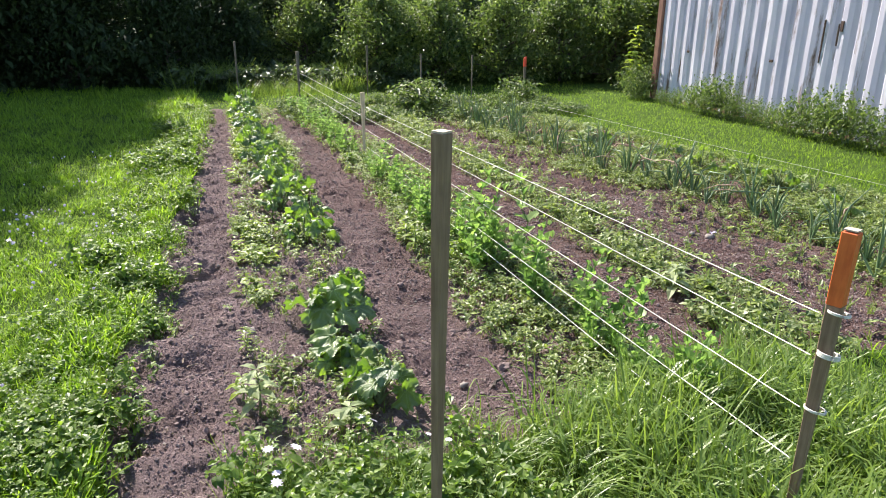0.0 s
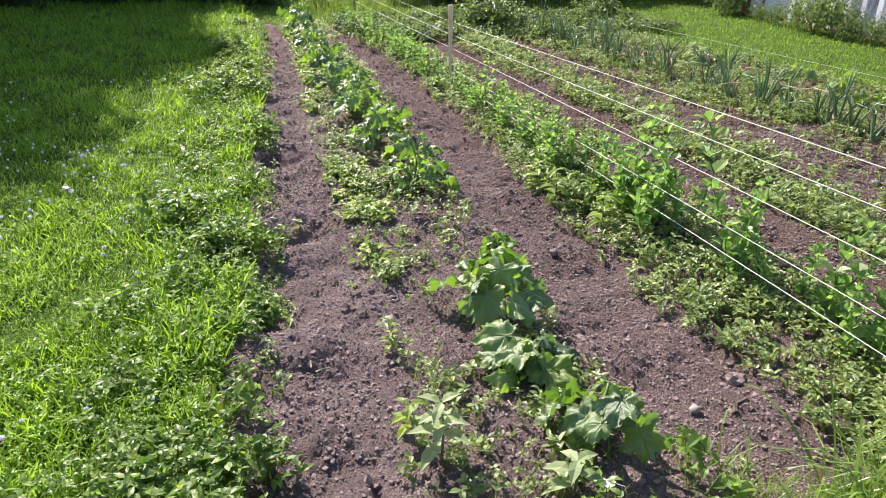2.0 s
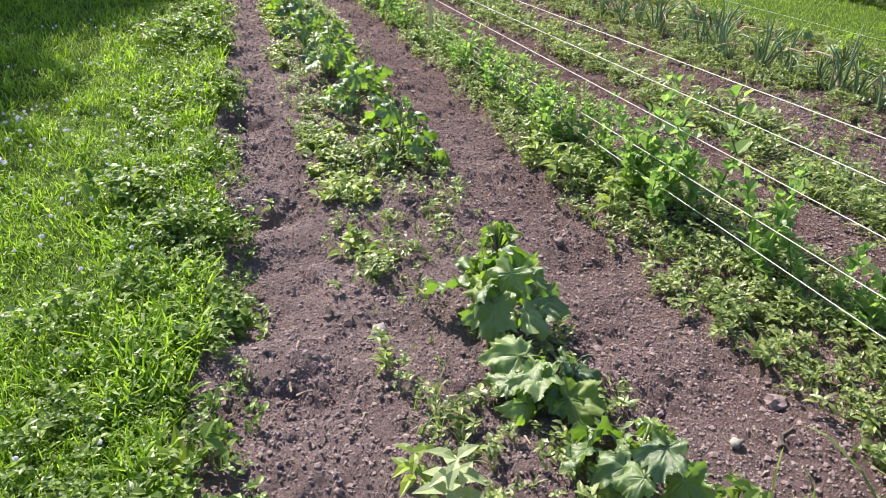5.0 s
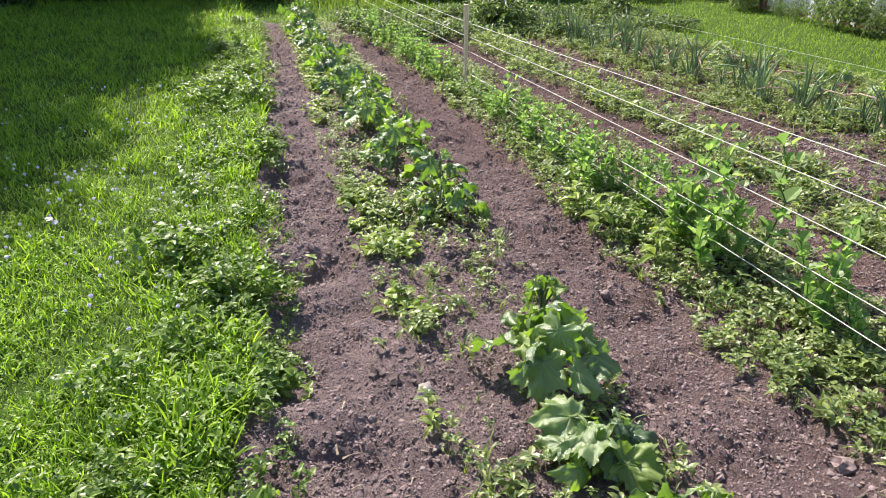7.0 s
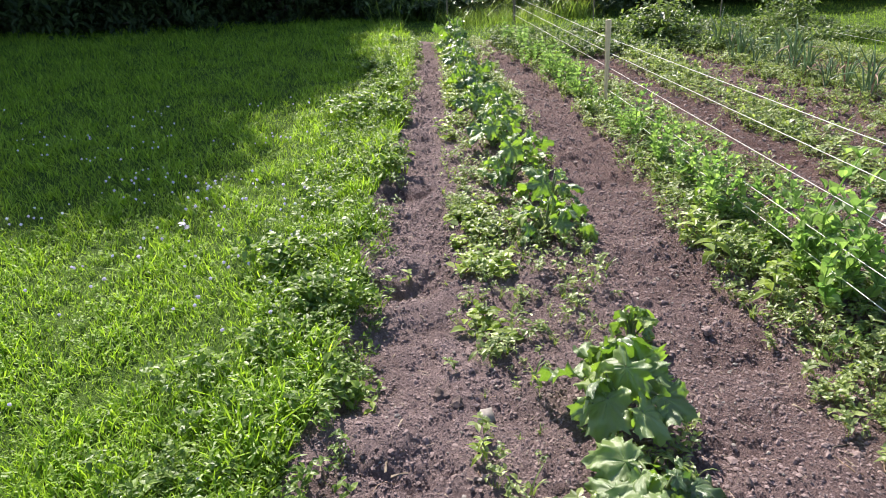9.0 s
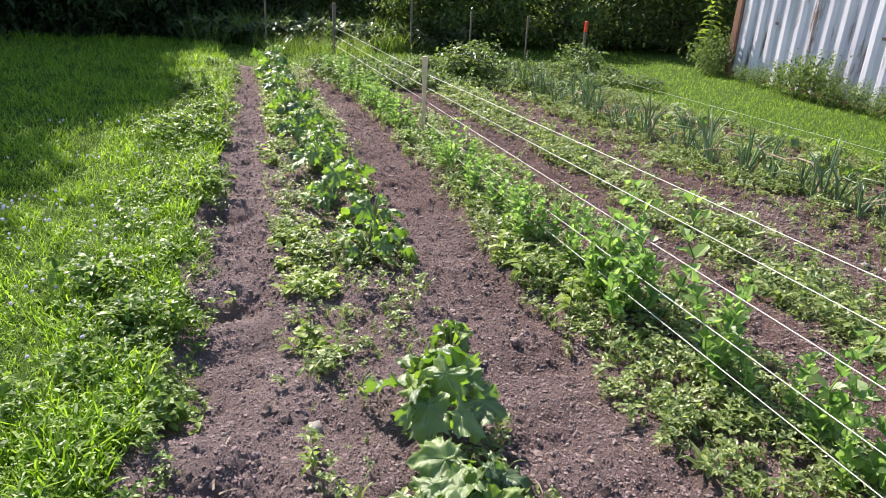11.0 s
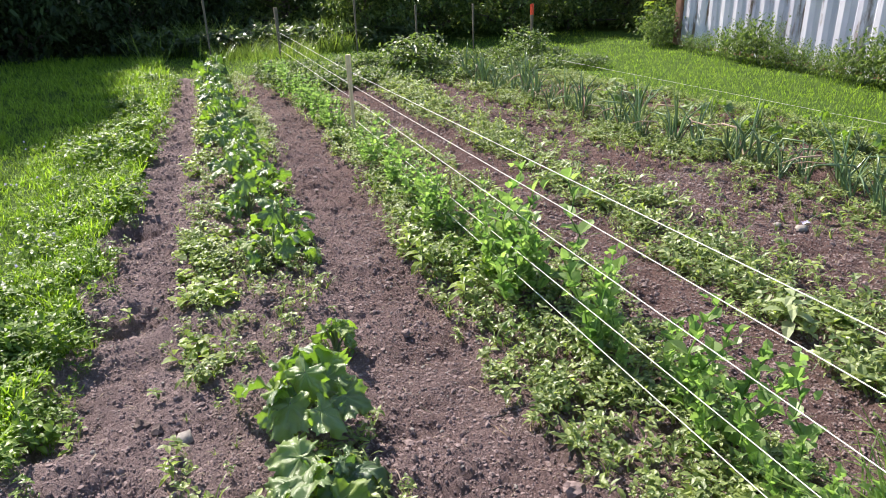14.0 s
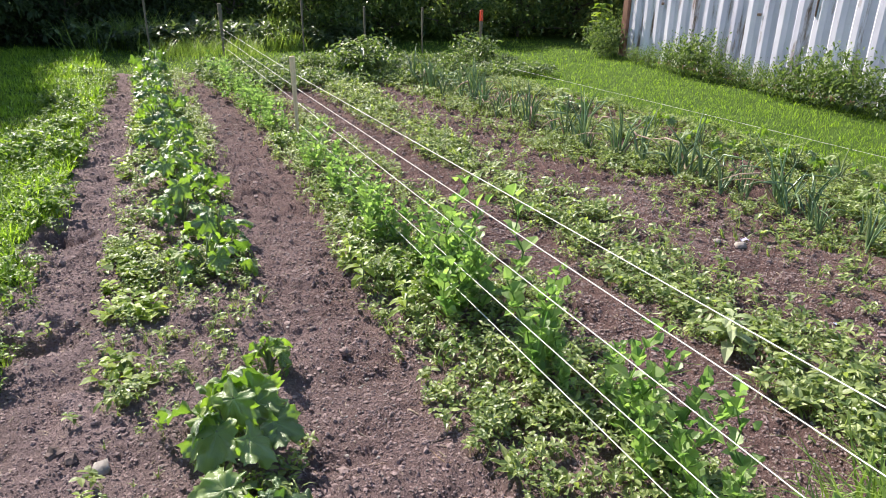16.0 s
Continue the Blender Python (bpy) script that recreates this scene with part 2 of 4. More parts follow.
def tube(points, radii, sides=6):
    """A tapering tube along points, as triangles."""
    pts = [Vector(p) for p in points]
    v, f = [], []
    for i, p in enumerate(pts):
        d = (pts[min(i + 1, len(pts) - 1)] - pts[max(i - 1, 0)]).normalized()
        a = d.orthogonal().normalized()
        b = d.cross(a)
        for k in range(sides):
            w = 2 * math.pi * k / sides
            v.append(p + radii[i] * (math.cos(w) * a + math.sin(w) * b))
    for i in range(len(pts) - 1):
        for k in range(sides):
            q, r = i * sides + k, i * sides + (k + 1) % sides
            f += [(q, r, r + sides), (q, r + sides, q + sides)]
    for base in (0, (len(pts) - 1) * sides):
        f += [(base, base + k, base + k + 1) for k in range(1, sides - 1)]
    return np.array([tuple(q) for q in v]), np.array(f)


def blade(length, width, bend):
    """A grass blade that arches over."""
    v = [(-width, 0, 0), (width, 0, 0), (-width * 0.8, bend * 0.25, length * 0.5), (width * 0.8, bend * 0.25, length * 0.5), (0, bend, length * 0.9)]
    return np.array(v), np.array([(0, 1, 3), (0, 3, 2), (2, 3, 4)])


def arch(length, width, bend, droop):
    """A long blade that rises, arches over and hangs."""
    v, f = [], []
    for k, s in enumerate((0.0, 0.3, 0.55, 0.8)):
        w = width * (1 - 0.35 * s)
        v += [(-w, bend * s ** 2, length * (s - droop * s ** 3)), (w, bend * s ** 2, length * (s - droop * s ** 3))]
    v.append((0, bend, length * (1 - droop)))
    for k in range(3):
        f += [(2 * k, 2 * k + 1, 2 * k + 3), (2 * k, 2 * k + 3, 2 * k + 2)]
    f.append((6, 7, 8))
    return np.array(v), np.array(f)


def oval(length, width, fold=0.25, droop=0.2):
    """A pointed leaf with a creased midrib, from its stalk along +y."""
    L, W = length, width
    v = [(0, 0, 0), (-W * 0.8, L * 0.3, W * fold), (W * 0.8, L * 0.3, W * fold), (-W * 0.7, L * 0.65, W * fold - droop * L * 0.3), (W * 0.7, L * 0.65, W * fold - droop * L * 0.3), (0, L * 0.45, 0), (0, L, -droop * L)]
    return np.array(v), np.array([(0, 5, 1), (0, 2, 5), (1, 5, 3), (2, 4, 5), (3, 5, 6), (4, 6, 5)])


def rosette(leaves, length, width, height, spread, lift=0.5):
    """A low plant: leaves round a short stem."""
    out = []
    for k in range(leaves):
        h = height * (k + 0.6) / leaves
        size = (1.15 - 0.5 * k / leaves) * R.uniform(0.8, 1.2)
        out.append(turned(oval(length, width, R.uniform(0.1, 0.5), R.uniform(0.0, 0.4)), k * 2.4 + R.uniform(-0.4, 0.4), 0, R.uniform(-0.2, lift), size, (R.normal(0, spread), R.normal(0, spread), h)))
    return join(*out)


# ---- lie of the land ----
def fbm(x, y, scale, octaves=4, seed=0):
    """Smooth noise from -1 to 1, by arrays."""
    table = np.random.default_rng(seed).uniform(-1, 1, (256, 256))
    total, amp, norm = np.zeros(np.broadcast(x, y).shape), 1.0, 0.0
    for o in range(octaves):
        u, v = x * scale * 2 ** o + 17.3 * o + 400, y * scale * 2 ** o + 9.1 * o + 400
        i, j = np.floor(u).astype(int), np.floor(v).astype(int)
        a, b = u - i, v - j
        a, b = a * a * (3 - 2 * a), b * b * (3 - 2 * b)
        g = lambda p, q: table[(i + p) % 256, (j + q) % 256]
        total += amp * ((g(0, 0) * (1 - a) + g(1, 0) * a) * (1 - b) + (g(0, 1) * (1 - a) + g(1, 1) * a) * b)
        norm += amp
        amp *= 0.5
    return total / norm


def line_at(y, ys, xs):
    y = np.asarray(y, float)
    slope = (xs[-1] - xs[0]) / (ys[-1] - ys[0])
    return np.interp(y, ys, xs) + np.where(y < ys[0], (y - ys[0]) * slope, 0) + np.where(y > ys[-1], (y - ys[-1]) * slope * 0.5, 0)


EDGES = {
    "lawn": ((1.5, 3.0, 4.2, 5.9, 9.2, 11.9), (-0.45, -0.28, -0.07, 0.14, 0.62, 0.93)),
    "squash_left": ((3.0, 4.1, 5.45, 9.1, 11.6), (0.20, 0.34, 0.46, 0.95, 1.17)),
    "squash_right": ((3.2, 4.7, 7.4, 11.2), (1.03, 1.20, 1.52, 1.90)),
    "pea_left": ((2.65, 3.8, 4.43, 6.4, 9.3, 11.5), (1.57, 1.59, 1.66, 1.88, 2.10, 2.16)),
    "pea_right": ((2.5, 3.07, 4.55, 6.8, 9.5), (2.30, 2.43, 2.72, 2.87, 2.78)),
    "carrot_left": ((2.5, 4.04, 6.33, 9.0), (2.76, 2.93, 3.16, 3.15)),
    "carrot_right": ((2.5, 3.77, 5.49, 8.3, 10.0), (3.4, 3.59, 3.69, 3.64, 3.87)),
    "garden_right": ((3.0, 5.0, 6.7, 10.3, 11.9), (6.6, 6.55, 6.5, 6.1, 6.0)),
}
FRONT, END = 2.2, 11.9


def edge(name, y):
    return line_at(y, *EDGES[name])


def band(x, lo, hi, soft):
    return np.clip((x - lo) / soft + 0.5, 0, 1) * np.clip((hi - x) / soft + 0.5, 0, 1)


def in_garden(x, y, wob=0.07):
    w = wob * fbm(x, y, 3.0, 3, 5) * 2
    return band(x + w, edge("lawn", y), edge("garden_right", y), 0.02) * band(y + w, FRONT, END, 0.02)


def land(x, y):
    """Height of the ground."""
    x, y = np.asarray(x, float), np.asarray(y, float)
    z = -0.035 * np.clip(x, -18, 5.5) - 0.005 * np.clip(y, -20, 30)
    g = band(x, edge("lawn", y), edge("garden_right", y), 0.12) * band(y, FRONT, END, 0.2)
    left = band(x, edge("lawn", y), edge("squash_left", y), 0.14)
    right = band(x, edge("squash_right", y), edge("pea_left", y), 0.16)
    gap = band(x, edge("pea_right", y), edge("carrot_left", y), 0.2) + band(x, edge("carrot_right", y), 4.45, 0.3)
    steps = np.sin(y * 2 * np.pi / 0.42 + 2.5 * fbm(x, y, 1.3, 2, 8)) * (0.020 * left + 0.009 * right)
    lumps = 0.026 * fbm(x, y, 4.0, 3, 1) + 0.022 * fbm(x, y, 13.0, 3, 2) + (0.016 * np.abs(fbm(x, y, 30.0, 2, 3)) + 0.014 * np.abs(fbm(x, y, 55.0, 1, 6))) * np.clip(0.55 + 1.6 * fbm(x, y, 2.0, 2, 73), 0.15, 1.3)
    relief = -0.035 * left - 0.03 * right - 0.02 * gap + steps + lumps
    relief = relief - 0.042 * left * np.exp(-((np.mod(y + 0.05 * fbm(x, y, 0.7, 1, 71) * 8, 0.62) - 0.3) / 0.10) ** 2) * (fbm(x, y, 2.6, 2, 72) > -0.1)
    rough = 0.02 * fbm(x, y, 0.8, 3, 4)
    return z + g * relief + (1 - g) * rough


def stretch_axis(lo, hi, step, far_lo, far_hi):
    mid = np.arange(lo, hi, step)
    grow = lambda a, b: a + np.sign(b - a) * np.geomspace(step * 1.5, abs(b - a), 34)
    return np.concatenate([grow(lo, far_lo)[::-1], mid, grow(hi, far_hi)])


gx = np.concatenate([stretch_axis(-0.6, 2.4, 0.0135, -400, 400)[:-34], np.arange(2.4, 6.6, 0.024), stretch_axis(2.4, 6.6, 0.03, -400, 400)[-34:]])
gy = np.concatenate([stretch_axis(1.9, 5.4, 0.0135, -400, 400)[:-34], np.arange(5.4, 8.4, 0.02), np.arange(8.4, 12.0, 0.03), stretch_axis(5.4, 12.0, 0.03, -400, 400)[-34:]])
GX, GY = np.meshgrid(gx, gy)
GZ = land(GX, GY)
nx, ny = len(gx), len(gy)
quad = np.arange(nx * ny).reshape(ny, nx)
quads = np.stack([quad[:-1, :-1], quad[:-1, 1:], quad[1:, 1:], quad[1:, :-1]], -1).reshape(-1, 4)
cx, cy = (GX[:-1, :-1] + GX[1:, 1:]) / 2, (GY[:-1, :-1] + GY[1:, 1:]) / 2
soil_face = (in_garden(cx, cy) > 0.5).ravel()
ground = new("ground", raw_mesh("ground", np.stack([GX, GY, GZ], -1).reshape(-1, 3), quads, [TURF, SOIL], soil_face.astype(int), True))
tagged(ground, "mown lawn with bare crumbly garden soil between planted beds", "ground", kind="structure")


def on_land(x, y, dz=0.0):
    return np.stack([x, y, land(x, y) + dz], -1)


def sown(n, x0, x1, y0, y1, keep):
    """Random places in a rectangle where keep(x, y) is above a random number."""
    x, y = R.uniform(x0, x1, n), R.uniform(y0, y1, n)
    ok = keep(x, y) > R.uniform(0, 1, n)
    return x[ok], y[ok]


def stuff(name, shapes, x, y, sizes, mat, label, category, lean=0.15, dz=-0.004):
    v, f = scatter(shapes, on_land(x, y, dz), sizes, lean)
    ob = new(name, raw_mesh(name, v, f, mat))
    return tagged(ob, label, category, kind="stuff")


# ---- shed ----
def box_bm(sx, sy, sz, bevel=0.0, bm=None, at=(0, 0, 0)):
    """A box that stands on z = 0."""
    bm = bm or bmesh.new()
    m = Matrix.Translation(Vector(at) + Vector((0, 0, sz / 2))) @ Matrix.Diagonal((sx, sy, sz, 1))
    got = bmesh.ops.create_cube(bm, size=1, matrix=m)
    if bevel:
        es = list({e for v in got["verts"] for e in v.link_edges})
        bmesh.ops.bevel(bm, geom=es, offset=bevel, segments=1, affect="EDGES")
    return bm


BOX_AT, BOX_YAW, BOX_LONG, BOX_WIDE, BOX_HIGH = (9.48, 11.75), math.atan2(-1.0, -0.06), 12.1, 2.44, 2.42


def corrugated(length, low, high, pitch=0.285, depth=0.05):
    """Steel wall in the plane y = 0, with trapezoid folds that stand out to -y."""
    prof, u = [], 0.0
    while u < length - pitch:
        prof += [(u, 0), (u + 0.105, 0), (u + 0.155, -depth), (u + 0.235, -depth)]
        u += pitch
    prof += [(u, 0), (length, 0)]
    rows = np.linspace(low, high, 9)
    v = [(p + 0.004 * fbm(np.array(p * 2.0), np.array(z * 2.0), 1.0, 2, 61), d + 0.010 * fbm(np.array(p), np.array(z * 1.5), 1.2, 3, 60), z) for p, d in prof for z in rows]
    v = [(float(p), float(d), z) for p, d, z in v]
    n = len(rows)
    f = [(k * n + j, (k + 1) * n + j, (k + 1) * n + j + 1, k * n + j + 1) for k in range(len(prof) - 1) for j in range(n - 1)]
    return v, f


def make_container():
    z0 = -0.34
    box = new("shipping_container")
    box.matrix_basis = Matrix.Translation((*BOX_AT, z0)) @ Matrix.Rotation(BOX_YAW, 4, "Z")
    tagged(box, "old white corrugated steel shipping container with rust streaks", "container")
    L, W, H = BOX_LONG, BOX_WIDE, BOX_HIGH
    # the wall that faces the garden stands on the box's -y side, one end wall beside it
    part("side_wall", raw_mesh("side_wall", *corrugated(L - 0.3, 0.1, H - 0.09), WALL_PAINT), box, pose(0.15, -0.0, 0))
    part("far_wall", raw_mesh("far_wall", *corrugated(L - 0.3, 0.1, H - 0.09), WALL_PAINT), box, pose(L - 0.15, W, 0, 0, 0, 180))
    part("end_wall", raw_mesh("end_wall", *corrugated(W - 0.3, 0.1, H - 0.09), RUST_BROWN), box, pose(0, W - 0.15, 0, 0, 0, -90))
    part("door_end", bm_mesh("door_end", box_bm(0.05, W - 0.3, H - 0.2, 0.004, None, (L - 0.03, W / 2, 0.1)), WALL_PAINT), box)
    post = bm_mesh("corner_post", box_bm(0.15, 0.15, H - 0.02, 0.012), RUST_BROWN)
    casting = bm_mesh("corner_casting", box_bm(0.178, 0.178, 0.12, 0.012), RUST_BROWN)
    for x in (0.06, L - 0.06):
        for y in (0.03, W - 0.03):
            part("corner_post", post, box, pose(x, y, 0.01), "rusty brown corner post")
            for z in (0.0, H - 0.11):
                part("corner_casting", casting, box, pose(x, y, z), "rusty brown steel corner casting")
    for y in (-0.01, W + 0.01):
        for z, h, name in ((0.0, 0.16, "bottom_rail"), (H - 0.09, 0.05, "top_rail")):
            part(name, bm_mesh(name, box_bm(L - 0.32, 0.06, h, 0.006, None, (L / 2, y, z)), DARK_RUST if z else RUST_BROWN), box, None, "rusty steel rail")
    part("roof", bm_mesh("roof", box_bm(L - 0.1, W - 0.1, 0.03, 0.004, None, (L / 2, W / 2, H - 0.06)), RUST_BROWN), box)
    # dents, rusted clips and welded eyes on the wall
    for u, z, w, h in ((0.30, 2.12, 0.10, 0.10), (1.05, 1.05, 0.06, 0.04), (3.1, 1.05, 0.07, 0.04), (4.02, 1.40, 0.022, 0.6), (4.32, 1.62, 0.05, 0.14), (4.27, 1.50, 0.02, 0.3)):
        part("rusted_clip", bm_mesh("rusted_clip", box_bm(w, 0.02, h, 0.004, None, (u, -0.056, z - h / 2)), DARK_RUST), box, None, "dark rusted steel clip")
    return box


def roof_pile():
    """Pale ribbed sheets lying on the container's roof."""
    pile = new("sheet_pile")
    pile.matrix_basis = Matrix.Translation((*BOX_AT, -0.34 + BOX_HIGH - 0.03)) @ Matrix.Rotation(BOX_YAW, 4, "Z")
    tagged(pile, "pile of faded pink ribbed sheets on the container's roof", "sheets")
    for k in range(4):
        n = 34
        v, f = [], []
        for i in range(n + 1):
            u, h = 0.35 + 2.6 * i / n + 0.05 * k, 0.010 * math.sin(i * 1.6) + 0.03 * math.sin(i * 0.31 + k)
            v += [(u, 0.30 + 0.03 * k, 0.05 + 0.075 * k + h), (u, 1.9 - 0.05 * k, 0.06 + 0.10 * k + h)]
        for i in range(n):
            f.append((2 * i, 2 * i + 2, 2 * i + 3, 2 * i + 1))
        sh = part("sheet", raw_mesh("sheet", v, f, ROOF_SHEET, smooth=True), pile)
        sh.modifiers.new("thickness", "SOLIDIFY").thickness = 0.02


make_container()
roof_pile()


# ---- trees ----
def limb(start, end, r0, r1, steps=5, sway=0.06):
    a, b = Vector(start), Vector(end)
    L = (b - a).length
    pts = [a.lerp(b, k / steps) + Vector((R.normal(), R.normal(), 0)) * (sway * L * math.sin(math.pi * k / steps)) for k in range(steps + 1)]
    return tube(pts, [r0 + (r1 - r0) * k / steps for k in range(steps + 1)]), pts


LEAFLET = [oval(1.0, 0.28, 0.3, 0.15), oval(0.85, 0.33, 0.5, 0.3)]


def crown_of(tips, per_tip, spread, leaf):
    """Leaves in clumps round the tips of the twigs."""
    shapes = [turned(LEAFLET[k % 2], 0, 0, R.uniform(-1.2, 0.6)) for k in range(8)]
    tips = np.array([tuple(t) for t in tips])
    at = np.repeat(tips, per_tip, 0) + R.normal(0, 1, (len(tips) * per_tip, 3)) * spread * np.array((1, 1, 0.6))
    return scatter(shapes, at, leaf * R.uniform(0.6, 1.3, len(at)), 0.5)


def tree_kind(name, height, reach, low, leaf, mat, tips_n, per_tip, spread, trunk_r, label, narrow=0.5):
    """A tree: tapered trunk with limbs, and a crown of clumped leaves from height low up."""
    tree = new(name)
    tagged(tree, label, "tree")
    wood, pts = limb((0, 0, -0.3), (R.normal(0, 0.2), R.normal(0, 0.2), height * 0.93), trunk_r, 0.02, 8, 0.02)
    woods, tips = [wood], []
    for k in range(tips_n):
        h = low + (height - low) * (k + R.uniform(0, 1)) / tips_n
        s = (h - low) / (height - low)
        out = reach * (1 - narrow * s) * math.sqrt(max(0.08, 1 - s ** 3)) * R.uniform(0.35, 1.1)
        w = R.uniform(0, 2 * math.pi)
        base = Vector((0, 0, max(0.2, h - out * 0.5)))
        tip = Vector((out * math.cos(w), out * math.sin(w), h))
        if k % 2 == 0:
            woods.append(limb(base, tip, 0.035 * (1 - s) + 0.012, 0.006, 4)[0])
        tips += [tip, base.lerp(tip, 0.65) + Vector((0, 0, R.normal(0, 0.1)))]
    part("trunk", raw_mesh("trunk", *join(*woods), BARK, smooth=True), tree)
    part("crown", raw_mesh("crown", *crown_of(tips, per_tip, spread, leaf), mat), tree)
    return tree


def plant_out(kind, spots, base_dz=0.0):
    """First of a kind moved to the first spot, copies to the others."""
    first = True
    for x, y, size, yaw in spots:
        m = Matrix.Translation((x, y, float(land(x, y)) + base_dz)) @ Matrix.Rotation(yaw, 4, "Z") @ Matrix.Diagonal((size, size, size, 1))
        if first:
            kind.matrix_basis = m
            first = False
        else:
            copy_thing(kind, m).matrix_basis = m


shaded_tree = tree_kind("tall_tree", 8.35, 1.9, 0.3, 0.15, SHADED_LEAF, 120, 110, 0.34, 0.15, "tall dense deciduous tree at the lawn's edge, deep shade put into its leaf colour", 0.35)
plant_out(shaded_tree, [(-3.7, 15.3, 1.02, 0.3), (-1.5, 15.3, 0.64, 2.6), (-2.7, 16.8, 0.9, 1.2), (-5.6, 15.2, 1.0, 1.9), (-7.2, 15.6, 1.0, 4.0), (-10.2, 15.0, 1.05, 2.2), (-13.4, 15.6, 1.1, 0.9), (-4.2, 18.0, 1.0, 5.0), (-6.5, 18.5, 1.1, 2.8), (-16.5, 15.2, 1.0, 3.3), (-2.2, 18.8, 0.8, 3.7), (-10.5, 18.6, 1.1, 0.4), (-7.8, 21.0, 1.2, 1.0), (-3.4, 20.6, 1.0, 2.0), (-13.5, 19.5, 1.25, 4.6), (-0.8, 22.0, 0.95, 5.5)])
back_tree = tree_kind("leafy_tree", 5.6, 1.9, 0.4, 0.13, TREE_LEAF, 95, 52, 0.27, 0.11, "leafy green tree at the edge of the woods", 0.4)
plant_out(back_tree, [(1.2, 21.0, 1.0, 0.2), (4.2, 22.2, 0.95, 1.4), (7.4, 21.2, 1.0, 2.4), (10.6, 20.6, 1.0, 3.5), (13.8, 20.0, 1.1, 4.4), (17.0, 19.5, 1.1, 5.3), (2.6, 24.5, 1.1, 3.0), (6.0, 25.0, 1.2, 0.7), (9.4, 24.8, 1.1, 5.9), (13.0, 24.0, 1.2, 1.1), (0.2, 25.5, 1.2, 2.0), (16.5, 24.0, 1.3, 2.7), (21.0, 20.0, 1.3, 0.0), (8.6, 17.8, 0.62, 1.0), (12.2, 17.2, 0.7, 2.2)])
bush = tree_kind("bush", 1.9, 1.1, 0.15, 0.095, BUSH_LEAF, 60, 52, 0.18, 0.035, "bright green leafy bush at the edge of the woods", 0.3)
plant_out(bush, [(4.9, 15.4, 1.0, 0.1), (6.3, 15.3, 0.95, 1.2), (7.8, 15.0, 0.95, 2.4), (9.3, 14.9, 1.0, 3.3), (10.6, 14.7, 1.0, 4.5), (3.6, 16.8, 0.9, 5.2), (5.5, 17.0, 1.15, 0.9), (7.2, 17.2, 1.15, 2.0), (11.9, 14.5, 1.2, 3.0), (10.2, 16.4, 1.3, 5.5), (13.4, 14.6, 1.3, 1.7), (2.4, 17.5, 0.8, 4.0)])
# understory bushes in the same leaf colour, with the woods' shade in it
shade_bush = tree_kind("shade_bush", 2.3, 1.2, 0.1, 0.13, SHADED_LEAF, 60, 60, 0.22, 0.035, "leafy bush with the shade of the trees put into its dark leaf colour", 0.3)
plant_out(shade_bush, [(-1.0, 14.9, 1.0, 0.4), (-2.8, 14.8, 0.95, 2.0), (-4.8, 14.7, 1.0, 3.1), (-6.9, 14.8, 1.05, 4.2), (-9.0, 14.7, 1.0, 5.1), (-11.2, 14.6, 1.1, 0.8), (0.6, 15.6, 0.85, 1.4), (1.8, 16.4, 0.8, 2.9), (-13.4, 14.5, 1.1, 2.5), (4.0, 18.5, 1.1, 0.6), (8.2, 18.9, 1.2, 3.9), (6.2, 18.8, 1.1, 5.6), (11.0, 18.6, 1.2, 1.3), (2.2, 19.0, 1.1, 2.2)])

# far woods all round, beyond the place
wv, wf, wn_ = [], [], 240
for k in range(wn_):
    a = 2 * math.pi * k / wn_
    for j, (r, h) in enumerate(((66, -3.0), (64, 1.6), (67, 3.2), (72, 3.6))):
        bump = 0.9 * float(fbm(np.array(k * 0.6), np.array(j * 1.7), 0.8, 3, 11)) if j else 0
        wv.append(((r + 3 * bump) * math.cos(a), (r + 3 * bump) * math.sin(a), h + bump))
for k in range(wn_):
    for j in range(3):
        a, b = k * 4 + j, ((k + 1) % wn_) * 4 + j
        wf.append((a, b, b + 1, a + 1))
tagged(new("backdrop", raw_mesh("backdrop", wv, wf, BACKWOOD, smooth=True)), "distant dark green woods", "woods", kind="structure")


# ---- stakes and strings ----
def stake(name, x, y, high, w, mat, label, lean=(0.0, 0.0), d=None, yaw=0.0, cap=None, painted=0.0, paint=None):
    ob = new(name)
    z = float(land(x, y))
    ob.matrix_basis = Matrix.Translation((x, y, z)) @ Euler((radians(lean[1]), radians(lean[0]), radians(yaw))).to_matrix().to_4x4()
    tagged(ob, label, "stake")
    d = d or w
    body = high - painted
    bm = box_bm(w, d, body + 0.15, w * 0.06, None, (0, 0, -0.15))
    for v in bm.verts:
        if v.co.z < 0:
            v.co.x *= 0.3
            v.co.y *= 0.3
    part("shaft", bm_mesh("shaft", bm, mat), ob)
    if painted:
        part("painted_top", bm_mesh("painted_top", box_bm(w + 0.002, d + 0.002, painted - 0.004, w * 0.05, None, (0, 0, body)), paint), ob, None, "bright orange painted end")
    if cap:
        part("sawn_end", bm_mesh("sawn_end", box_bm(w * 0.9, d * 0.9, 0.004, 0, None, (0, 0, high)), cap), ob, None, "pale sawn end grain")
    return ob


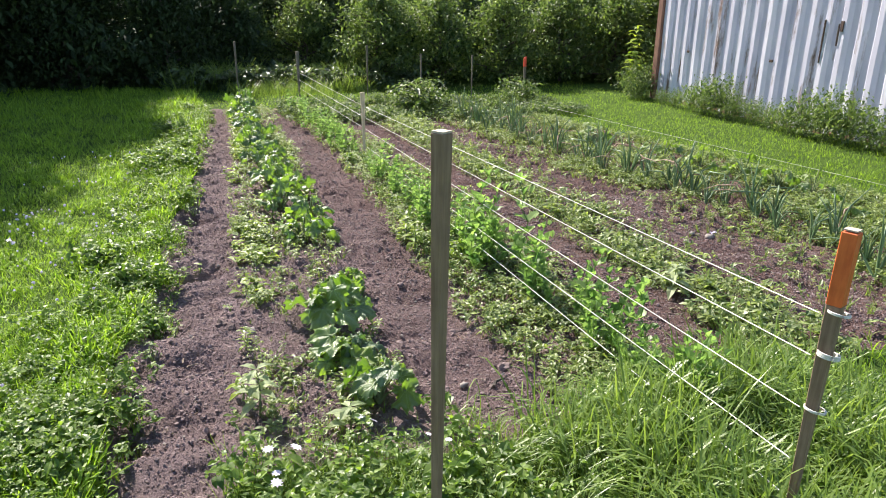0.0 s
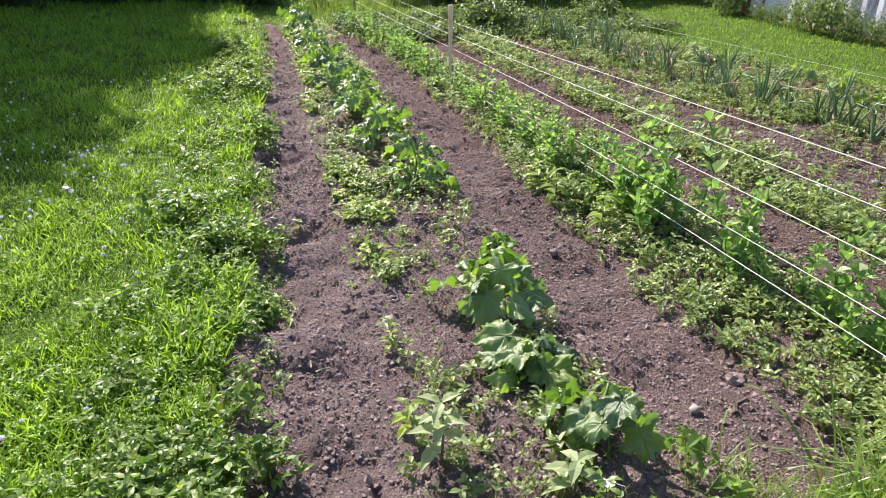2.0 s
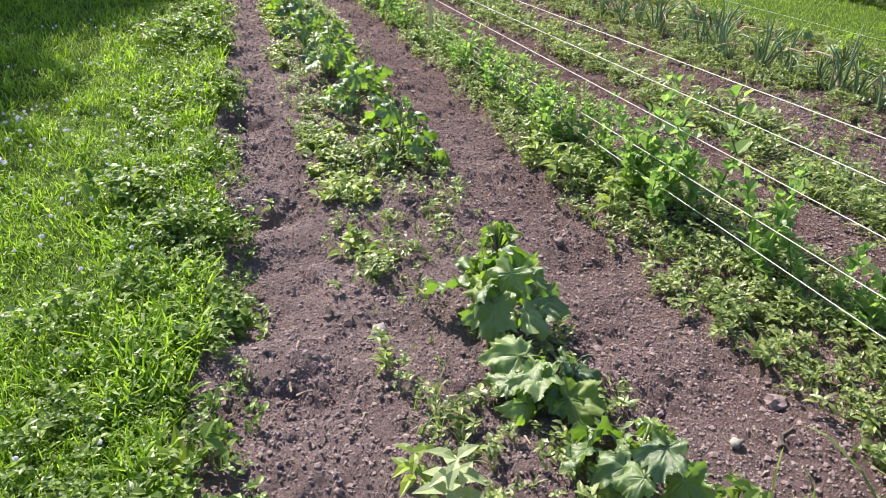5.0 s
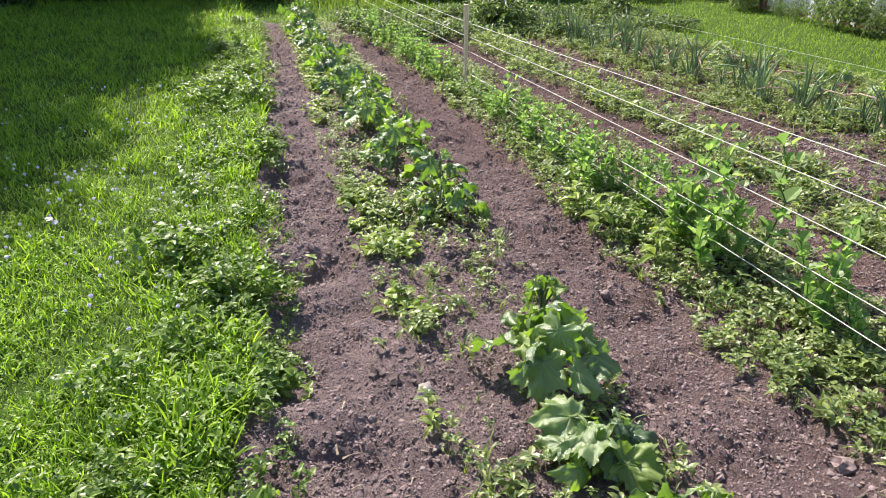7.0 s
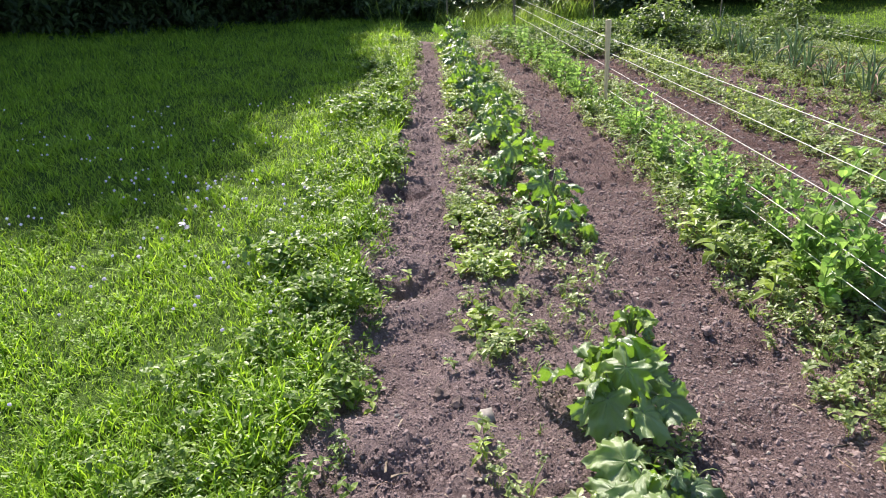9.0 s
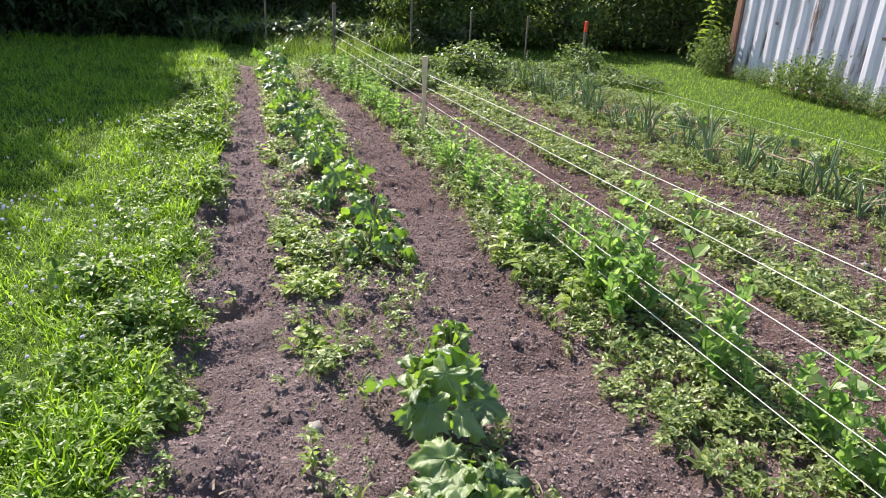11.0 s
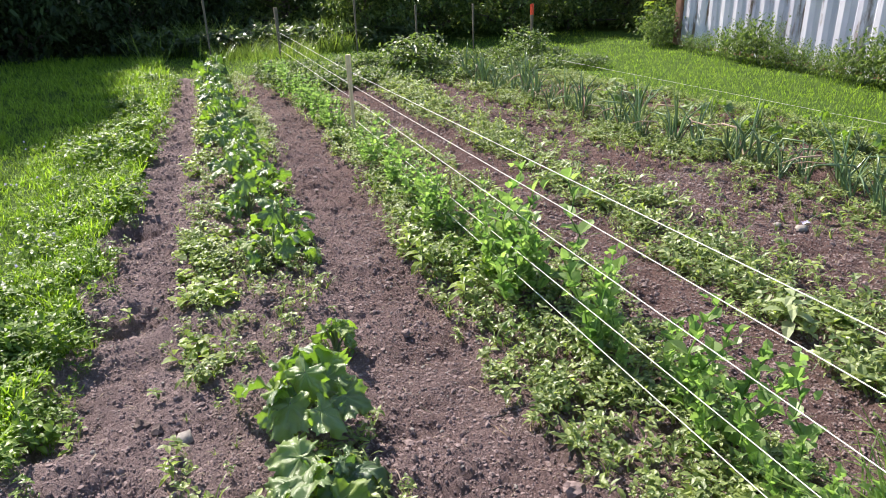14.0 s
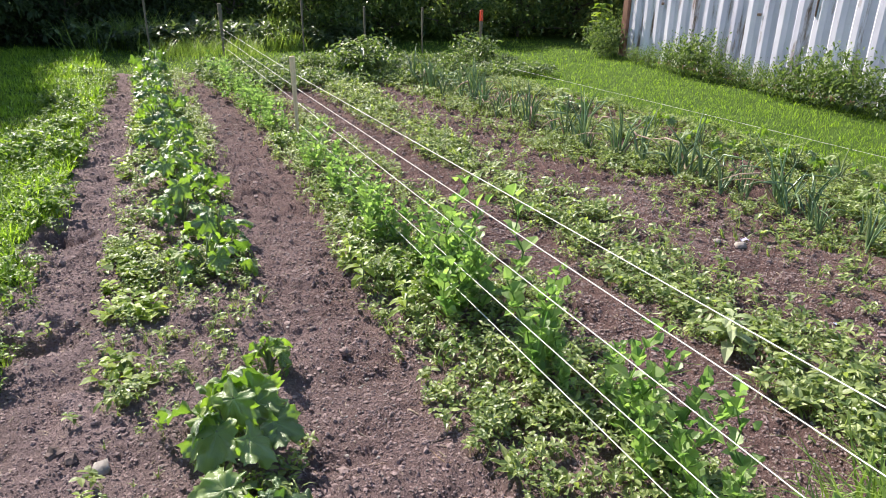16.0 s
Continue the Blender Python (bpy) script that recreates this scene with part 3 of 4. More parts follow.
POST_AT = (1.71, 1.26)
stake("wooden_post", 0.555, 1.35, 1.405, 0.034, POST, "weathered square wooden post at the garden's corner", (0.6, 0), yaw=28, cap=CUT)
stake("orange_post", *POST_AT, 1.11, 0.041, POST, "wooden post with an orange painted top holding strings", (3.0, 0), yaw=20, cap=CUT, painted=0.22, paint=ORANGE)
stake("sawn_stake", 2.28, 7.72, 0.74, 0.05, STAKE, "pale sawn wooden stake in the pea row", (-0.5, 0), 0.026, 10)
FAR_AT = (2.74, 13.4)
stake("end_stake", *FAR_AT, 0.82, 0.06, GREY_STAKE, "grey wooden stake that the strings end at", d=0.05)
for x, y, h in ((1.62, 13.2, 0.98), (4.0, 13.2, 0.95), (5.08, 13.2, 0.82), (6.12, 13.1, 0.80)):
    tagged(stake("far_stake", x, y, h, 0.034, GREY_STAKE, "thin grey wooden stake at the garden's far end", d=0.03), group="stakes at the far end")
flag = stake("marker_stake", 7.25, 13.0, 0.74, 0.05, GREY_STAKE, "grey stake with a red painted top", d=0.04, painted=0.19, paint=RED_TAPE)


def string(stops, label, r=0.0017):
    """A taut string through points, each (x, y, height above the ground)."""
    ends = [Vector((x, y, float(-0.035 * x - 0.005 * y) + h)) for x, y, h in stops]
    pts = [p.lerp(q, k / 8) for p, q in zip(ends, ends[1:]) for k in range(8)] + [ends[-1]]
    ob = new("string", raw_mesh("string", *tube(pts, [r] * len(pts), 5), STRING, smooth=True))
    return tagged(ob, label, "string", group="strings of the pea row")


for h0, hm, h1 in ((0.87, 0.59, 0.45), (0.735, 0.47, 0.32), (0.56, 0.345, 0.17)):
    string(((POST_AT[0], POST_AT[1] + 0.03, h0), (2.29, 7.75, hm), (FAR_AT[0], FAR_AT[1] - 0.03, h1)), "taut white string along the pea row")
    # loops of string round the post
    for k in range(2 if hm != 0.47 else 4):
        ring = [(POST_AT[0] + 0.030 * math.cos(w) + 0.05 * h0, POST_AT[1] + 0.030 * math.sin(w), -0.066 + h0 + 0.004 * k - 0.006 * math.cos(w)) for w in np.linspace(0, 2 * math.pi, 17)]
        tagged(new("string_knot", raw_mesh("string_knot", *tube(ring, [0.0025] * 17, 5), STRING, smooth=True)), "white string wound round the orange-topped post", "string", group="string knots on the post")
string(((POST_AT[0], POST_AT[1] + 0.03, 0.38), (2.29, 7.74, 0.15)), "slack white string low on the pea row")
string(((POST_AT[0], POST_AT[1] + 0.03, 0.25), (2.27, 7.74, 0.06)), "slack white string low on the pea row")
string(((6.92, 2.6, 0.15), (6.2, 11.9, 0.16)), "white string along the garden's far side")


# ---- squash ----
def squash_leaf(seed, droop, mat):
    """A broad toothed leaf, from its stalk's end at the origin, crumpled between sunken veins, its lobes hanging."""
    rings, n = 8, 72
    g = np.random.default_rng(seed + 300)
    teeth = g.uniform(-0.08, 0.08, n) + np.where(np.arange(n) % 4 == 0, 0.09, -0.03)
    lobes = g.uniform(0.8, 1.15, 5)
    v, f, vein = [(0, 0, 0)], [], [1.0]
    for j in range(1, rings + 1):
        s = j / rings
        for k in range(n):
            w = 2 * math.pi * k / n
            which = int(round(2.5 * w / math.pi)) % 5
            lobe = (0.62 + 0.32 * abs(math.cos(2.5 * w)) ** 0.8 * lobes[which]) + teeth[k] * s ** 3
            notch = 1 - 0.72 * math.exp(-((w - math.pi) / 0.26) ** 2)
            r = 0.5 * s * (1 - (1 - lobe * notch) * s ** 1.5)
            rib = abs(math.cos(2.5 * w)) ** 30 + 0.35 * abs(math.cos(7.5 * w + 3 * s)) ** 18 * s
            x, y = r * math.cos(w) + 0.16 * s, r * math.sin(w)
            z = 0.10 * s - droop * s ** 2 * (0.65 + 0.35 * math.cos(w)) - 0.12 * droop * abs(y) * 2 + 0.09 * s ** 2 * math.sin(5 * w + seed)
            z += 0.16 * s * float(fbm(np.array(x + seed), np.array(y), 6.0, 3, 91)) + 0.05 * s ** 3 * float(fbm(np.array(w * 2.0), np.array(seed * 3.0), 1.6, 2, 92)) - 0.022 * rib * (1 - 0.4 * s)
            pull = 1 - 0.25 * droop * s ** 2
            v.append((x * pull, y * pull, z))
            vein.append(min(1.0, rib) * (1 - 0.5 * s))
    for k in range(n):
        f.append((0, 1 + k, 1 + (k + 1) % n))
    for j in range(rings - 1):
        for k in range(n):
            a, b = 1 + j * n + k, 1 + j * n + (k + 1) % n
            f += [(a, a + n, b + n), (a, b + n, b)]
    me = raw_mesh("leaf_blade", v, f, mat, smooth=True)
    me.attributes.new("vein", "FLOAT", "POINT").data.foreach_set("value", np.array(vein))
    return me


SQUASH_LEAVES = [squash_leaf(k, d, m) for m in (SQUASH, SUNLIT_SQUASH) for k, d in enumerate((0.05, 0.2, 0.4, 0.1, 0.5, 0.3))]


def squash_plant(x, y, leaves, size, high, sunny=0.2, wide=0.14, long=0.2):
    """Stalks fan out from one crown; each blade hangs from its stalk's end, facing out and down."""
    plant = new("squash_plant")
    plant.matrix_basis = Matrix.Translation((x, y, float(land(x, y)) - 0.01))
    tagged(plant, "squash plant with broad drooping lobed leaves on bare soil", "plant", "squash row")
    for k in range(leaves):
        w = k * 2.4 + R.uniform(-0.5, 0.5)
        rank = (k + 0.5) / leaves
        reach = math.sqrt(rank) * R.uniform(0.75, 1.35)
        h = high * (1.12 - 0.62 * rank) * R.uniform(0.65, 1.15)
        tip = Vector((wide * reach * math.cos(w), long * reach * math.sin(w), h))
        stalk = tube([(0, 0, 0), (tip.x * 0.3, tip.y * 0.3, h * 0.65), (tip.x * 0.75, tip.y * 0.75, h * 1.04), tip], [0.007, 0.006, 0.005, 0.004], 5)
        part("stalk", raw_mesh("stalk", *stalk, STALK, smooth=True), plant)
        q = size * R.uniform(0.6, 1.15) * (1.0 - 0.25 * (k < 2))
        m = Matrix.Translation(tip) @ Euler((R.normal(0, 0.5), R.uniform(0.0, 1.05), w + R.normal(0, 0.8)), "XYZ").to_matrix().to_4x4() @ Matrix.Diagonal((q, q, q, 1))
        # a share of the leaves, sunny, takes the copy coloured as sunlit
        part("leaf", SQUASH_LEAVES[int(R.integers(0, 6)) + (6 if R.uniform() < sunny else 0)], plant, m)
    return plant


for x, y, n, s, h, wide, long in ((0.80, 2.60, 9, 0.16, 0.19, 0.12, 0.10), (0.78, 3.00, 9, 0.185, 0.17, 0.11, 0.12), (0.80, 3.42, 11, 0.185, 0.25, 0.13, 0.16), (1.03, 3.86, 2, 0.15, 0.19, 0.05, 0.07),
                                  (0.98, 4.95, 10, 0.17, 0.17, 0.15, 0.2), (1.12, 5.35, 8, 0.17, 0.2, 0.12, 0.2), (0.98, 5.80, 10, 0.175, 0.23, 0.14, 0.2), (1.16, 6.15, 8, 0.17, 0.22, 0.12, 0.2), (1.02, 6.60, 10, 0.175, 0.24, 0.15, 0.2),
                                  (1.18, 7.05, 8, 0.17, 0.22, 0.12, 0.2), (1.08, 7.5, 9, 0.175, 0.24, 0.14, 0.2), (1.24, 8.0, 8, 0.17, 0.2, 0.13, 0.22), (1.15, 8.5, 9, 0.175, 0.24, 0.14, 0.22), (1.31, 9.0, 8, 0.17, 0.22, 0.13, 0.2),
                                  (1.25, 9.6, 9, 0.18, 0.25, 0.15, 0.22), (1.40, 10.2, 9, 0.18, 0.24, 0.14, 0.22), (1.35, 10.8, 9, 0.18, 0.28, 0.15, 0.2), (1.46, 11.25, 9, 0.18, 0.32, 0.16, 0.2), (1.46, 11.7, 8, 0.18, 0.36, 0.16, 0.16)):
    squash_plant(x, y, n + 4, s * (1.12 if y < 4 else 0.95), h, 0.14, wide * 1.1, long * 1.1)
for x, y, n, s, h in ((5.52, 7.9, 7, 0.16, 0.26), (5.85, 6.9, 7, 0.17, 0.24), (5.7, 6.1, 8, 0.17, 0.26), (5.95, 5.7, 7, 0.16, 0.24), (5.9, 5.2, 7, 0.17, 0.24), (6.05, 4.9, 6, 0.16, 0.24), (5.6, 4.3, 6, 0.16, 0.2)):
    squash_plant(x, y, n, s, h, 0.7, 0.16, 0.2)


# ---- peas ----
def pea_kind(seed, high):
    plant = new("pea_plant")
    tagged(plant, "young green pea plant climbing beside the strings", "plant", "pea row")
    stems, leaves = [], []
    for b in range(2):
        bx, by = R.normal(0, 0.03), R.normal(0, 0.04)
        hh = high * R.uniform(0.75, 1.05)
        pts = [Vector((bx + 0.05 * math.sin(3 * s + b) + R.normal(0, 0.006), by + 0.03 * math.cos(2.5 * s + seed), hh * s)) for s in np.linspace(0, 1, 8)]
        stems.append(tube(pts, [0.003] * 8, 4))
        for k in range(1, 8):
            for side in (0, 1):
                w = k * 1.9 + side * math.pi + R.normal(0, 0.3)
                size = R.uniform(0.75, 1.15) * (1.0 if k < 6 else 0.75)
                leaves.append(turned(oval(0.068, 0.034, R.uniform(0.2, 0.8), 0.05), w, 0, R.uniform(0.3, 1.4), size, pts[k]))
                leaves.append(turned(oval(0.05, 0.025, R.uniform(0.2, 0.8), 0.1), w + R.uniform(0.3, 1.2), 0, R.uniform(0.1, 1.3), size, pts[k] + Vector((-math.sin(w), math.cos(w), 0.4)) * 0.035))
            tip = pts[k] + Vector((R.normal(0, 0.05), R.normal(0, 0.05), 0.05))
            stems.append(tube([pts[k], pts[k].lerp(tip, 0.6) + Vector((0.01, 0, 0)), tip], [0.0012, 0.001, 0.0006], 3))
    part("stem", raw_mesh("stem", *join(*stems), PEA), plant)
    part("foliage", raw_mesh("foliage", *join(*leaves), PEA), plant)
    return plant


pea_kinds = [pea_kind(k, h) for k, h in enumerate((0.40, 0.45, 0.35, 0.41))]
pea_spots = [[], [], [], []]
y = 1.95
while y < 11.4:
    lush = 1.2 if abs(y - 4.0) < 0.17 else 1.0 if y < 3.7 else 0.7 if y > 6.5 else 0.8 if y > 4.7 else 0.95
    if not 3.52 < y < 3.8:
        pea_spots[int(R.integers(0, 4))].append((2.0 + 0.028 * (y - 2.5) + R.normal(0, 0.06), y, (0.6 if 6.9 < y < 7.9 else 1.0) * lush * R.uniform(0.6, 1.2), R.uniform(0, 6.28)))
    y += 0.055 if abs(y - 4.0) < 0.2 else R.uniform(0.06, 0.14) if y < 2.9 else R.uniform(0.07, 0.16)
for kind, spots in zip(pea_kinds, pea_spots):
    plant_out(kind, spots, -0.005)


# ---- onions ----
def onion_kind(seed, high):
    plant = new("onion_plant")
    tagged(plant, "onion plant with upright blue-green tubular leaves", "plant", "onion row")
    for k in range(6):
        w, out = k * 2.4 + seed, R.uniform(0.02, 0.24)
        hh = high * R.uniform(0.6, 1.05)
        kink = R.uniform() < 0.42
        tip = Vector((out * math.cos(w) * (2 if kink else 1), out * math.sin(w) * (2 if kink else 1), hh * (0.5 if kink else 1)))
        mid = Vector((tip.x * 0.35, tip.y * 0.35, hh * 0.62))
        pts = [Vector((0, 0, -0.01)), mid * 0.5, mid, mid.lerp(tip, 0.5) + Vector((0, 0, 0.02 if kink else 0)), tip]
        part("leaf", raw_mesh("onion_leaf", *tube(pts, [0.007, 0.009, 0.008, 0.005, 0.001], 5), ONION if k < 5 else DRY if seed == 1 else PALE, smooth=True), plant)
    return plant


onion_kinds = [onion_kind(k, h) for k, h in enumerate((0.46, 0.52, 0.40))]
onion_spots = [[], [], []]
for y in np.concatenate([np.arange(3.0, 6.4, 0.12), np.arange(6.5, 8.0, 0.16), np.arange(8.0, 10.4, 0.09)]):
    onion_spots[int(R.integers(0, 3))].append((4.78 + R.normal(0, 0.13), y + R.normal(0, 0.04), R.uniform(0.6, 1.2), R.uniform(0, 6.28)))
for kind, spots in zip(onion_kinds, onion_spots):
    plant_out(kind, spots)


# ---- potato bushes and shed-side shrubs ----
def shrub_kind(name, high, wide, leaf, mat, n, label):
    plant = new(name)
    tagged(plant, label, "shrub")
    stems, tips = [], []
    for k in range(n):
        w, out = k * 2.4, wide * math.sqrt((k + 0.5) / n)
        tip = Vector((out * math.cos(w), out * math.sin(w), high * R.uniform(0.55, 1.0) * (1 - 0.4 * (out / wide) ** 2)))
        stems.append(tube([(0, 0, -0.02), tip * 0.5 + Vector((0, 0, 0.06)), tip], [0.006, 0.005, 0.002], 4))
        tips += [tip, tip * 0.75, tip * 0.5]
    for k, one in enumerate(stems[::5]):
        part("stem", raw_mesh("stem", *one, STALK), plant)
    part("foliage", raw_mesh("foliage", *crown_of(tips, 7, 0.06 * wide / 0.3, leaf), mat), plant)
    return plant


potato = shrub_kind("potato_bush", 0.5, 0.34, 0.075, BUSH_LEAF, 30, "bushy green potato plant at the bed's far end")
plant_out(potato, [(4.15, 11.1, 1.3, 0.0), (4.5, 11.5, 1.0, 1.0), (6.45, 11.8, 1.1, 2.0), (3.7, 11.6, 0.7, 4.0), (6.1, 11.4, 0.7, 5.0)])
shrub = shrub_kind("wild_shrub", 0.95, 0.5, 0.075, BUSH_LEAF, 34, "wild leafy shrub growing against the container's foot")
spots = []
ux, uy = math.cos(BOX_YAW), math.sin(BOX_YAW)
for u, off, s_ in ((-0.35, 0.05, 0.95), (-0.05, 0.35, 0.8), (0.2, 0.5, 0.6), (0.9, 0.4, 0.35), (1.3, 0.4, 0.4), (1.8, 0.4, 0.55), (2.2, 0.45, 0.75), (2.5, 0.4, 0.8), (2.9, 0.45, 0.5), (3.3, 0.4, 0.5), (3.7, 0.45, 0.45), (4.1, 0.5, 0.6), (4.4, 0.45, 0.75), (4.75, 0.45, 0.85), (5.1, 0.5, 0.8), (5.5, 0.45, 0.6), (6.0, 0.5, 0.7), (6.6, 0.5, 0.7), (7.3, 0.5, 0.6)):
    spots.append((BOX_AT[0] + u * ux + off * uy, BOX_AT[1] + u * uy - off * ux, s_, R.uniform(0, 6.28)))
plant_out(shrub, spots)


# ---- lawn, weeds and beds ----
patchy = lambda x, y, s: np.clip(0.5 + 2.2 * fbm(x, y, 2.2, 3, s), 0, 1)
near = lambda x, y: np.clip(2.2 / np.hypot(x - 0.1, y - 1.0), 0, 1) ** 1.2
lawn_keep = lambda x, y: (1 - in_garden(x, y)) * near(x, y)
BLADES = [arch(1.0, w, b, d) for w, b, d in ((0.026, 0.2, 0.1), (0.034, 0.45, 0.3), (0.045, 0.6, 0.55), (0.03, 0.35, 0.15), (0.05, 0.5, 0.4))]
x, y = sown(760000, -6, 0.9, 0.4, 14.4, lambda x, y: lawn_keep(x, y) * (x < edge("lawn", y) + 0.05))
tufted = np.clip(1.0 + 0.9 * fbm(x, y, 5.0, 3, 25), 0.5, 1.8)
stuff("lawn_grass", BLADES, x, y, R.uniform(0.035, 0.08, len(x)) * tufted * (1 + 0.06 * np.maximum(0, y - 4)) * (1 + 0.5 * np.exp(-((x - edge("lawn", y)) / 0.3) ** 2)), GRASS, "short bright green lawn grass", "grass", 0.45)
x, y = sown(260000, -1, 9.4, 3, 14.6, lambda x, y: lawn_keep(x, y) * 1.7 * ((x > edge("garden_right", y) - 0.1) | (y > END - 0.1)))
stuff("strip_grass", BLADES, x, y, R.uniform(0.045, 0.078, len(x)), GRASS, "lawn strip between the garden and the container", "grass", 0.35)
x, y = sown(90000, -9, 10, -6, 2.4, lambda x, y: (1 - in_garden(x, y)) * ((y < 0.45) | (x > 2.7)))
stuff("rear_grass", BLADES[:2], x, y, R.uniform(0.07, 0.13, len(x)), GRASS, "lawn grass before the garden", "grass", 0.35)
def canopy(leaves, length, width, spread, tilt=0.45):
    """A small herb: leaves held out flat at the top of thin stems, with gaps and shade below."""
    out = []
    for k in range(leaves):
        w, r = R.uniform(0, 6.28), spread * math.sqrt(R.uniform(0, 1))
        h = R.uniform(0.45, 1.0) * (1 - 0.3 * (r / spread) ** 2)
        size = R.uniform(0.7, 1.25)
        at = (r * math.cos(w), r * math.sin(w), h)
        for side in range(3 if k % 3 == 0 else 2):
            out.append(turned(oval(length, width, R.uniform(0.1, 0.45), R.uniform(0.0, 0.35)), w + side * 2.1 + R.normal(0, 0.4), R.normal(0, 0.2), R.normal(0.1, tilt), size, at))
        out.append((np.array([(0.3 * at[0] - 0.012, 0.3 * at[1], 0.0), (0.3 * at[0] + 0.012, 0.3 * at[1], 0.0), at]), np.array([(0, 1, 2)])))
    return join(*out)


CLOVER = [canopy(4, 0.24, 0.11, 0.35, 0.35) for k in range(4)]
x, y = sown(22000, -5, 0.5, 1.0, 11, lambda x, y: lawn_keep(x, y) * (x < edge("lawn", y)) * (0.25 + 0.75 * (fbm(x, y, 1.5, 3, 21) > 0)))
stuff("clover", CLOVER, x, y, R.uniform(0.04, 0.065, len(x)), GRASS, "clover leaves among the lawn grass", "clover", 0.2)
# tangled rim of broad-leaved weeds along the lawn's edge
FINE = [canopy(10, 0.17, 0.055, 0.45) for k in range(4)]
WEEDS = [canopy(7, 0.30, 0.10, 0.42) for k in range(5)]
rim_in = lambda y: 0.42 + 0.16 * fbm(np.asarray(y, float), 0 * np.asarray(y, float), 1.4, 2, 29)
x, y = sown(30000, -1.6, 1.1, 1.6, 12, lambda x, y: band(x, edge("lawn", y) - rim_in(y), edge("lawn", y) + 0.05, 0.26) * np.clip(0.25 + patchy(x, y, 30), 0, 1) * np.clip(3.4 / y, 0.35, 1))
stuff("edge_weeds", WEEDS + FINE[:3], x, y, R.uniform(0.08, 0.18, len(x)) * np.clip(0.85 + 0.8 * fbm(x, y, 2.5, 2, 28), 0.6, 1.5) * np.clip(y / 3.6, 0.6, 1.0), EDGE_LEAF, "broad-leaved weeds along the lawn's edge", "weeds", 0.2)
# weeds in the squash bed
SMALL = [canopy(n, l, w, sp) for n, l, w, sp in ((6, 0.30, 0.10, 0.4), (5, 0.38, 0.13, 0.35), (8, 0.22, 0.075, 0.45), (4, 0.42, 0.11, 0.35), (6, 0.28, 0.12, 0.42))]
TUFT = [join(*[turned(arch(R.uniform(0.7, 1.2), 0.03, R.uniform(0.3, 0.7), 0.4), R.uniform(0, 6.28), 0, 0, 1.0, (R.normal(0, 0.06), R.normal(0, 0.06), 0)) for j in range(7)]) for k in range(3)]
x, y = sown(34000, 0.1, 2, 2.4, 11.8, lambda x, y: band(x, edge("squash_left", y) + 0.08, edge("squash_right", y) - 0.04, 0.14) * np.clip(patchy(x, y, 31), 0.16, 1) * np.where(y < 3.7, 0.17, np.where(x - edge("squash_left", y) < 0.35, 0.65, 0.55)))
stuff("squash_bed_weeds", SMALL + TUFT[:2], x, y, R.uniform(0.035, 0.10, len(x)), WEED, "small weeds scattered in the squash bed", "weeds", 0.3)
BEAN = [rosette(7, 0.5, 0.2, 0.7, 0.2, 0.4) for k in range(4)]
x, y = sown(3200, 0.1, 1.6, 3.9, 11.8, lambda x, y: band(x, edge("squash_left", y) + 0.08, edge("squash_left", y) + 0.32, 0.06) * patchy(x, y, 32))
stuff("low_bright_plants", BEAN, x, y, R.uniform(0.08, 0.15, len(x)), BRIGHT, "bright yellow-green low plants in the squash bed", "plants", 0.25)
# weeds below the peas
x, y = sown(27000, 1.4, 3.1, 2.1, 11.8, lambda x, y: band(x, edge("pea_left", y) + 0.02, edge("pea_right", y) - 0.1, 0.18) * np.where(x < 2.25, 0.85, 0.3) * np.clip(0.35 + patchy(x, y, 33), 0, 1) * np.clip(5.5 / y, 0.5, 1))
stuff("pea_bed_weeds", SMALL + TUFT[:1], x, y, R.uniform(0.045, 0.10, len(x)), WEED, "dense low weeds under the pea row", "weeds", 0.3)
x, y = sown(420, 1.5, 2.6, 3.6, 11.8, lambda x, y: band(x, edge("pea_left", y) + 0.05, edge("pea_left", y) + 0.4, 0.1) * patchy(x, y, 34))
stuff("pea_bed_tall_weeds", WEEDS, x, y, R.uniform(0.09, 0.17, len(x)), EDGE_LEAF, "taller leafy weeds beside the pea row", "weeds", 0.2)
# feathery carrot band
x, y = sown(11000, 2.6, 4.2, 2.2, 11.7, lambda x, y: band(x, edge("carrot_left", y), edge("carrot_right", y), 0.14) * np.clip(0.25 + patchy(x, y, 35), 0, 1))
FROND = [rosette(12, 0.32, 0.05, 0.6, 0.2, 0.9) for k in range(4)] + SMALL[:2]
stuff("carrot_tops", FROND, x, y, R.uniform(0.07, 0.14, len(x)), WEED, "feathery carrot tops mixed with weeds", "carrots", 0.3)
# onion bed and weeds beyond it
x, y = sown(30000, 3.6, 7, 2.2, 11.8, lambda x, y: (band(x, 4.35, 6.9, 0.3) * np.clip(0.12 + 0.75 * patchy(x, y, 36), 0, 1) + 0.05 * band(x, 3.6, 4.4, 0.1)) * (x < edge("garden_right", y)))
stuff("onion_bed_weeds", SMALL + TUFT, x, y, R.uniform(0.05, 0.12, len(x)), WEED, "low weeds among and behind the onions", "weeds", 0.3)
x, y = sown(2600, 2.0, 7, 10.2, 13.2, lambda x, y: np.clip(0.5 + patchy(x, y, 37), 0, 1) * (y < 12.3))
stuff("far_end_weeds", WEEDS, x, y, R.uniform(0.10, 0.2, len(x)), BUSH_LEAF, "weeds at the garden's far end", "weeds", 0.3)
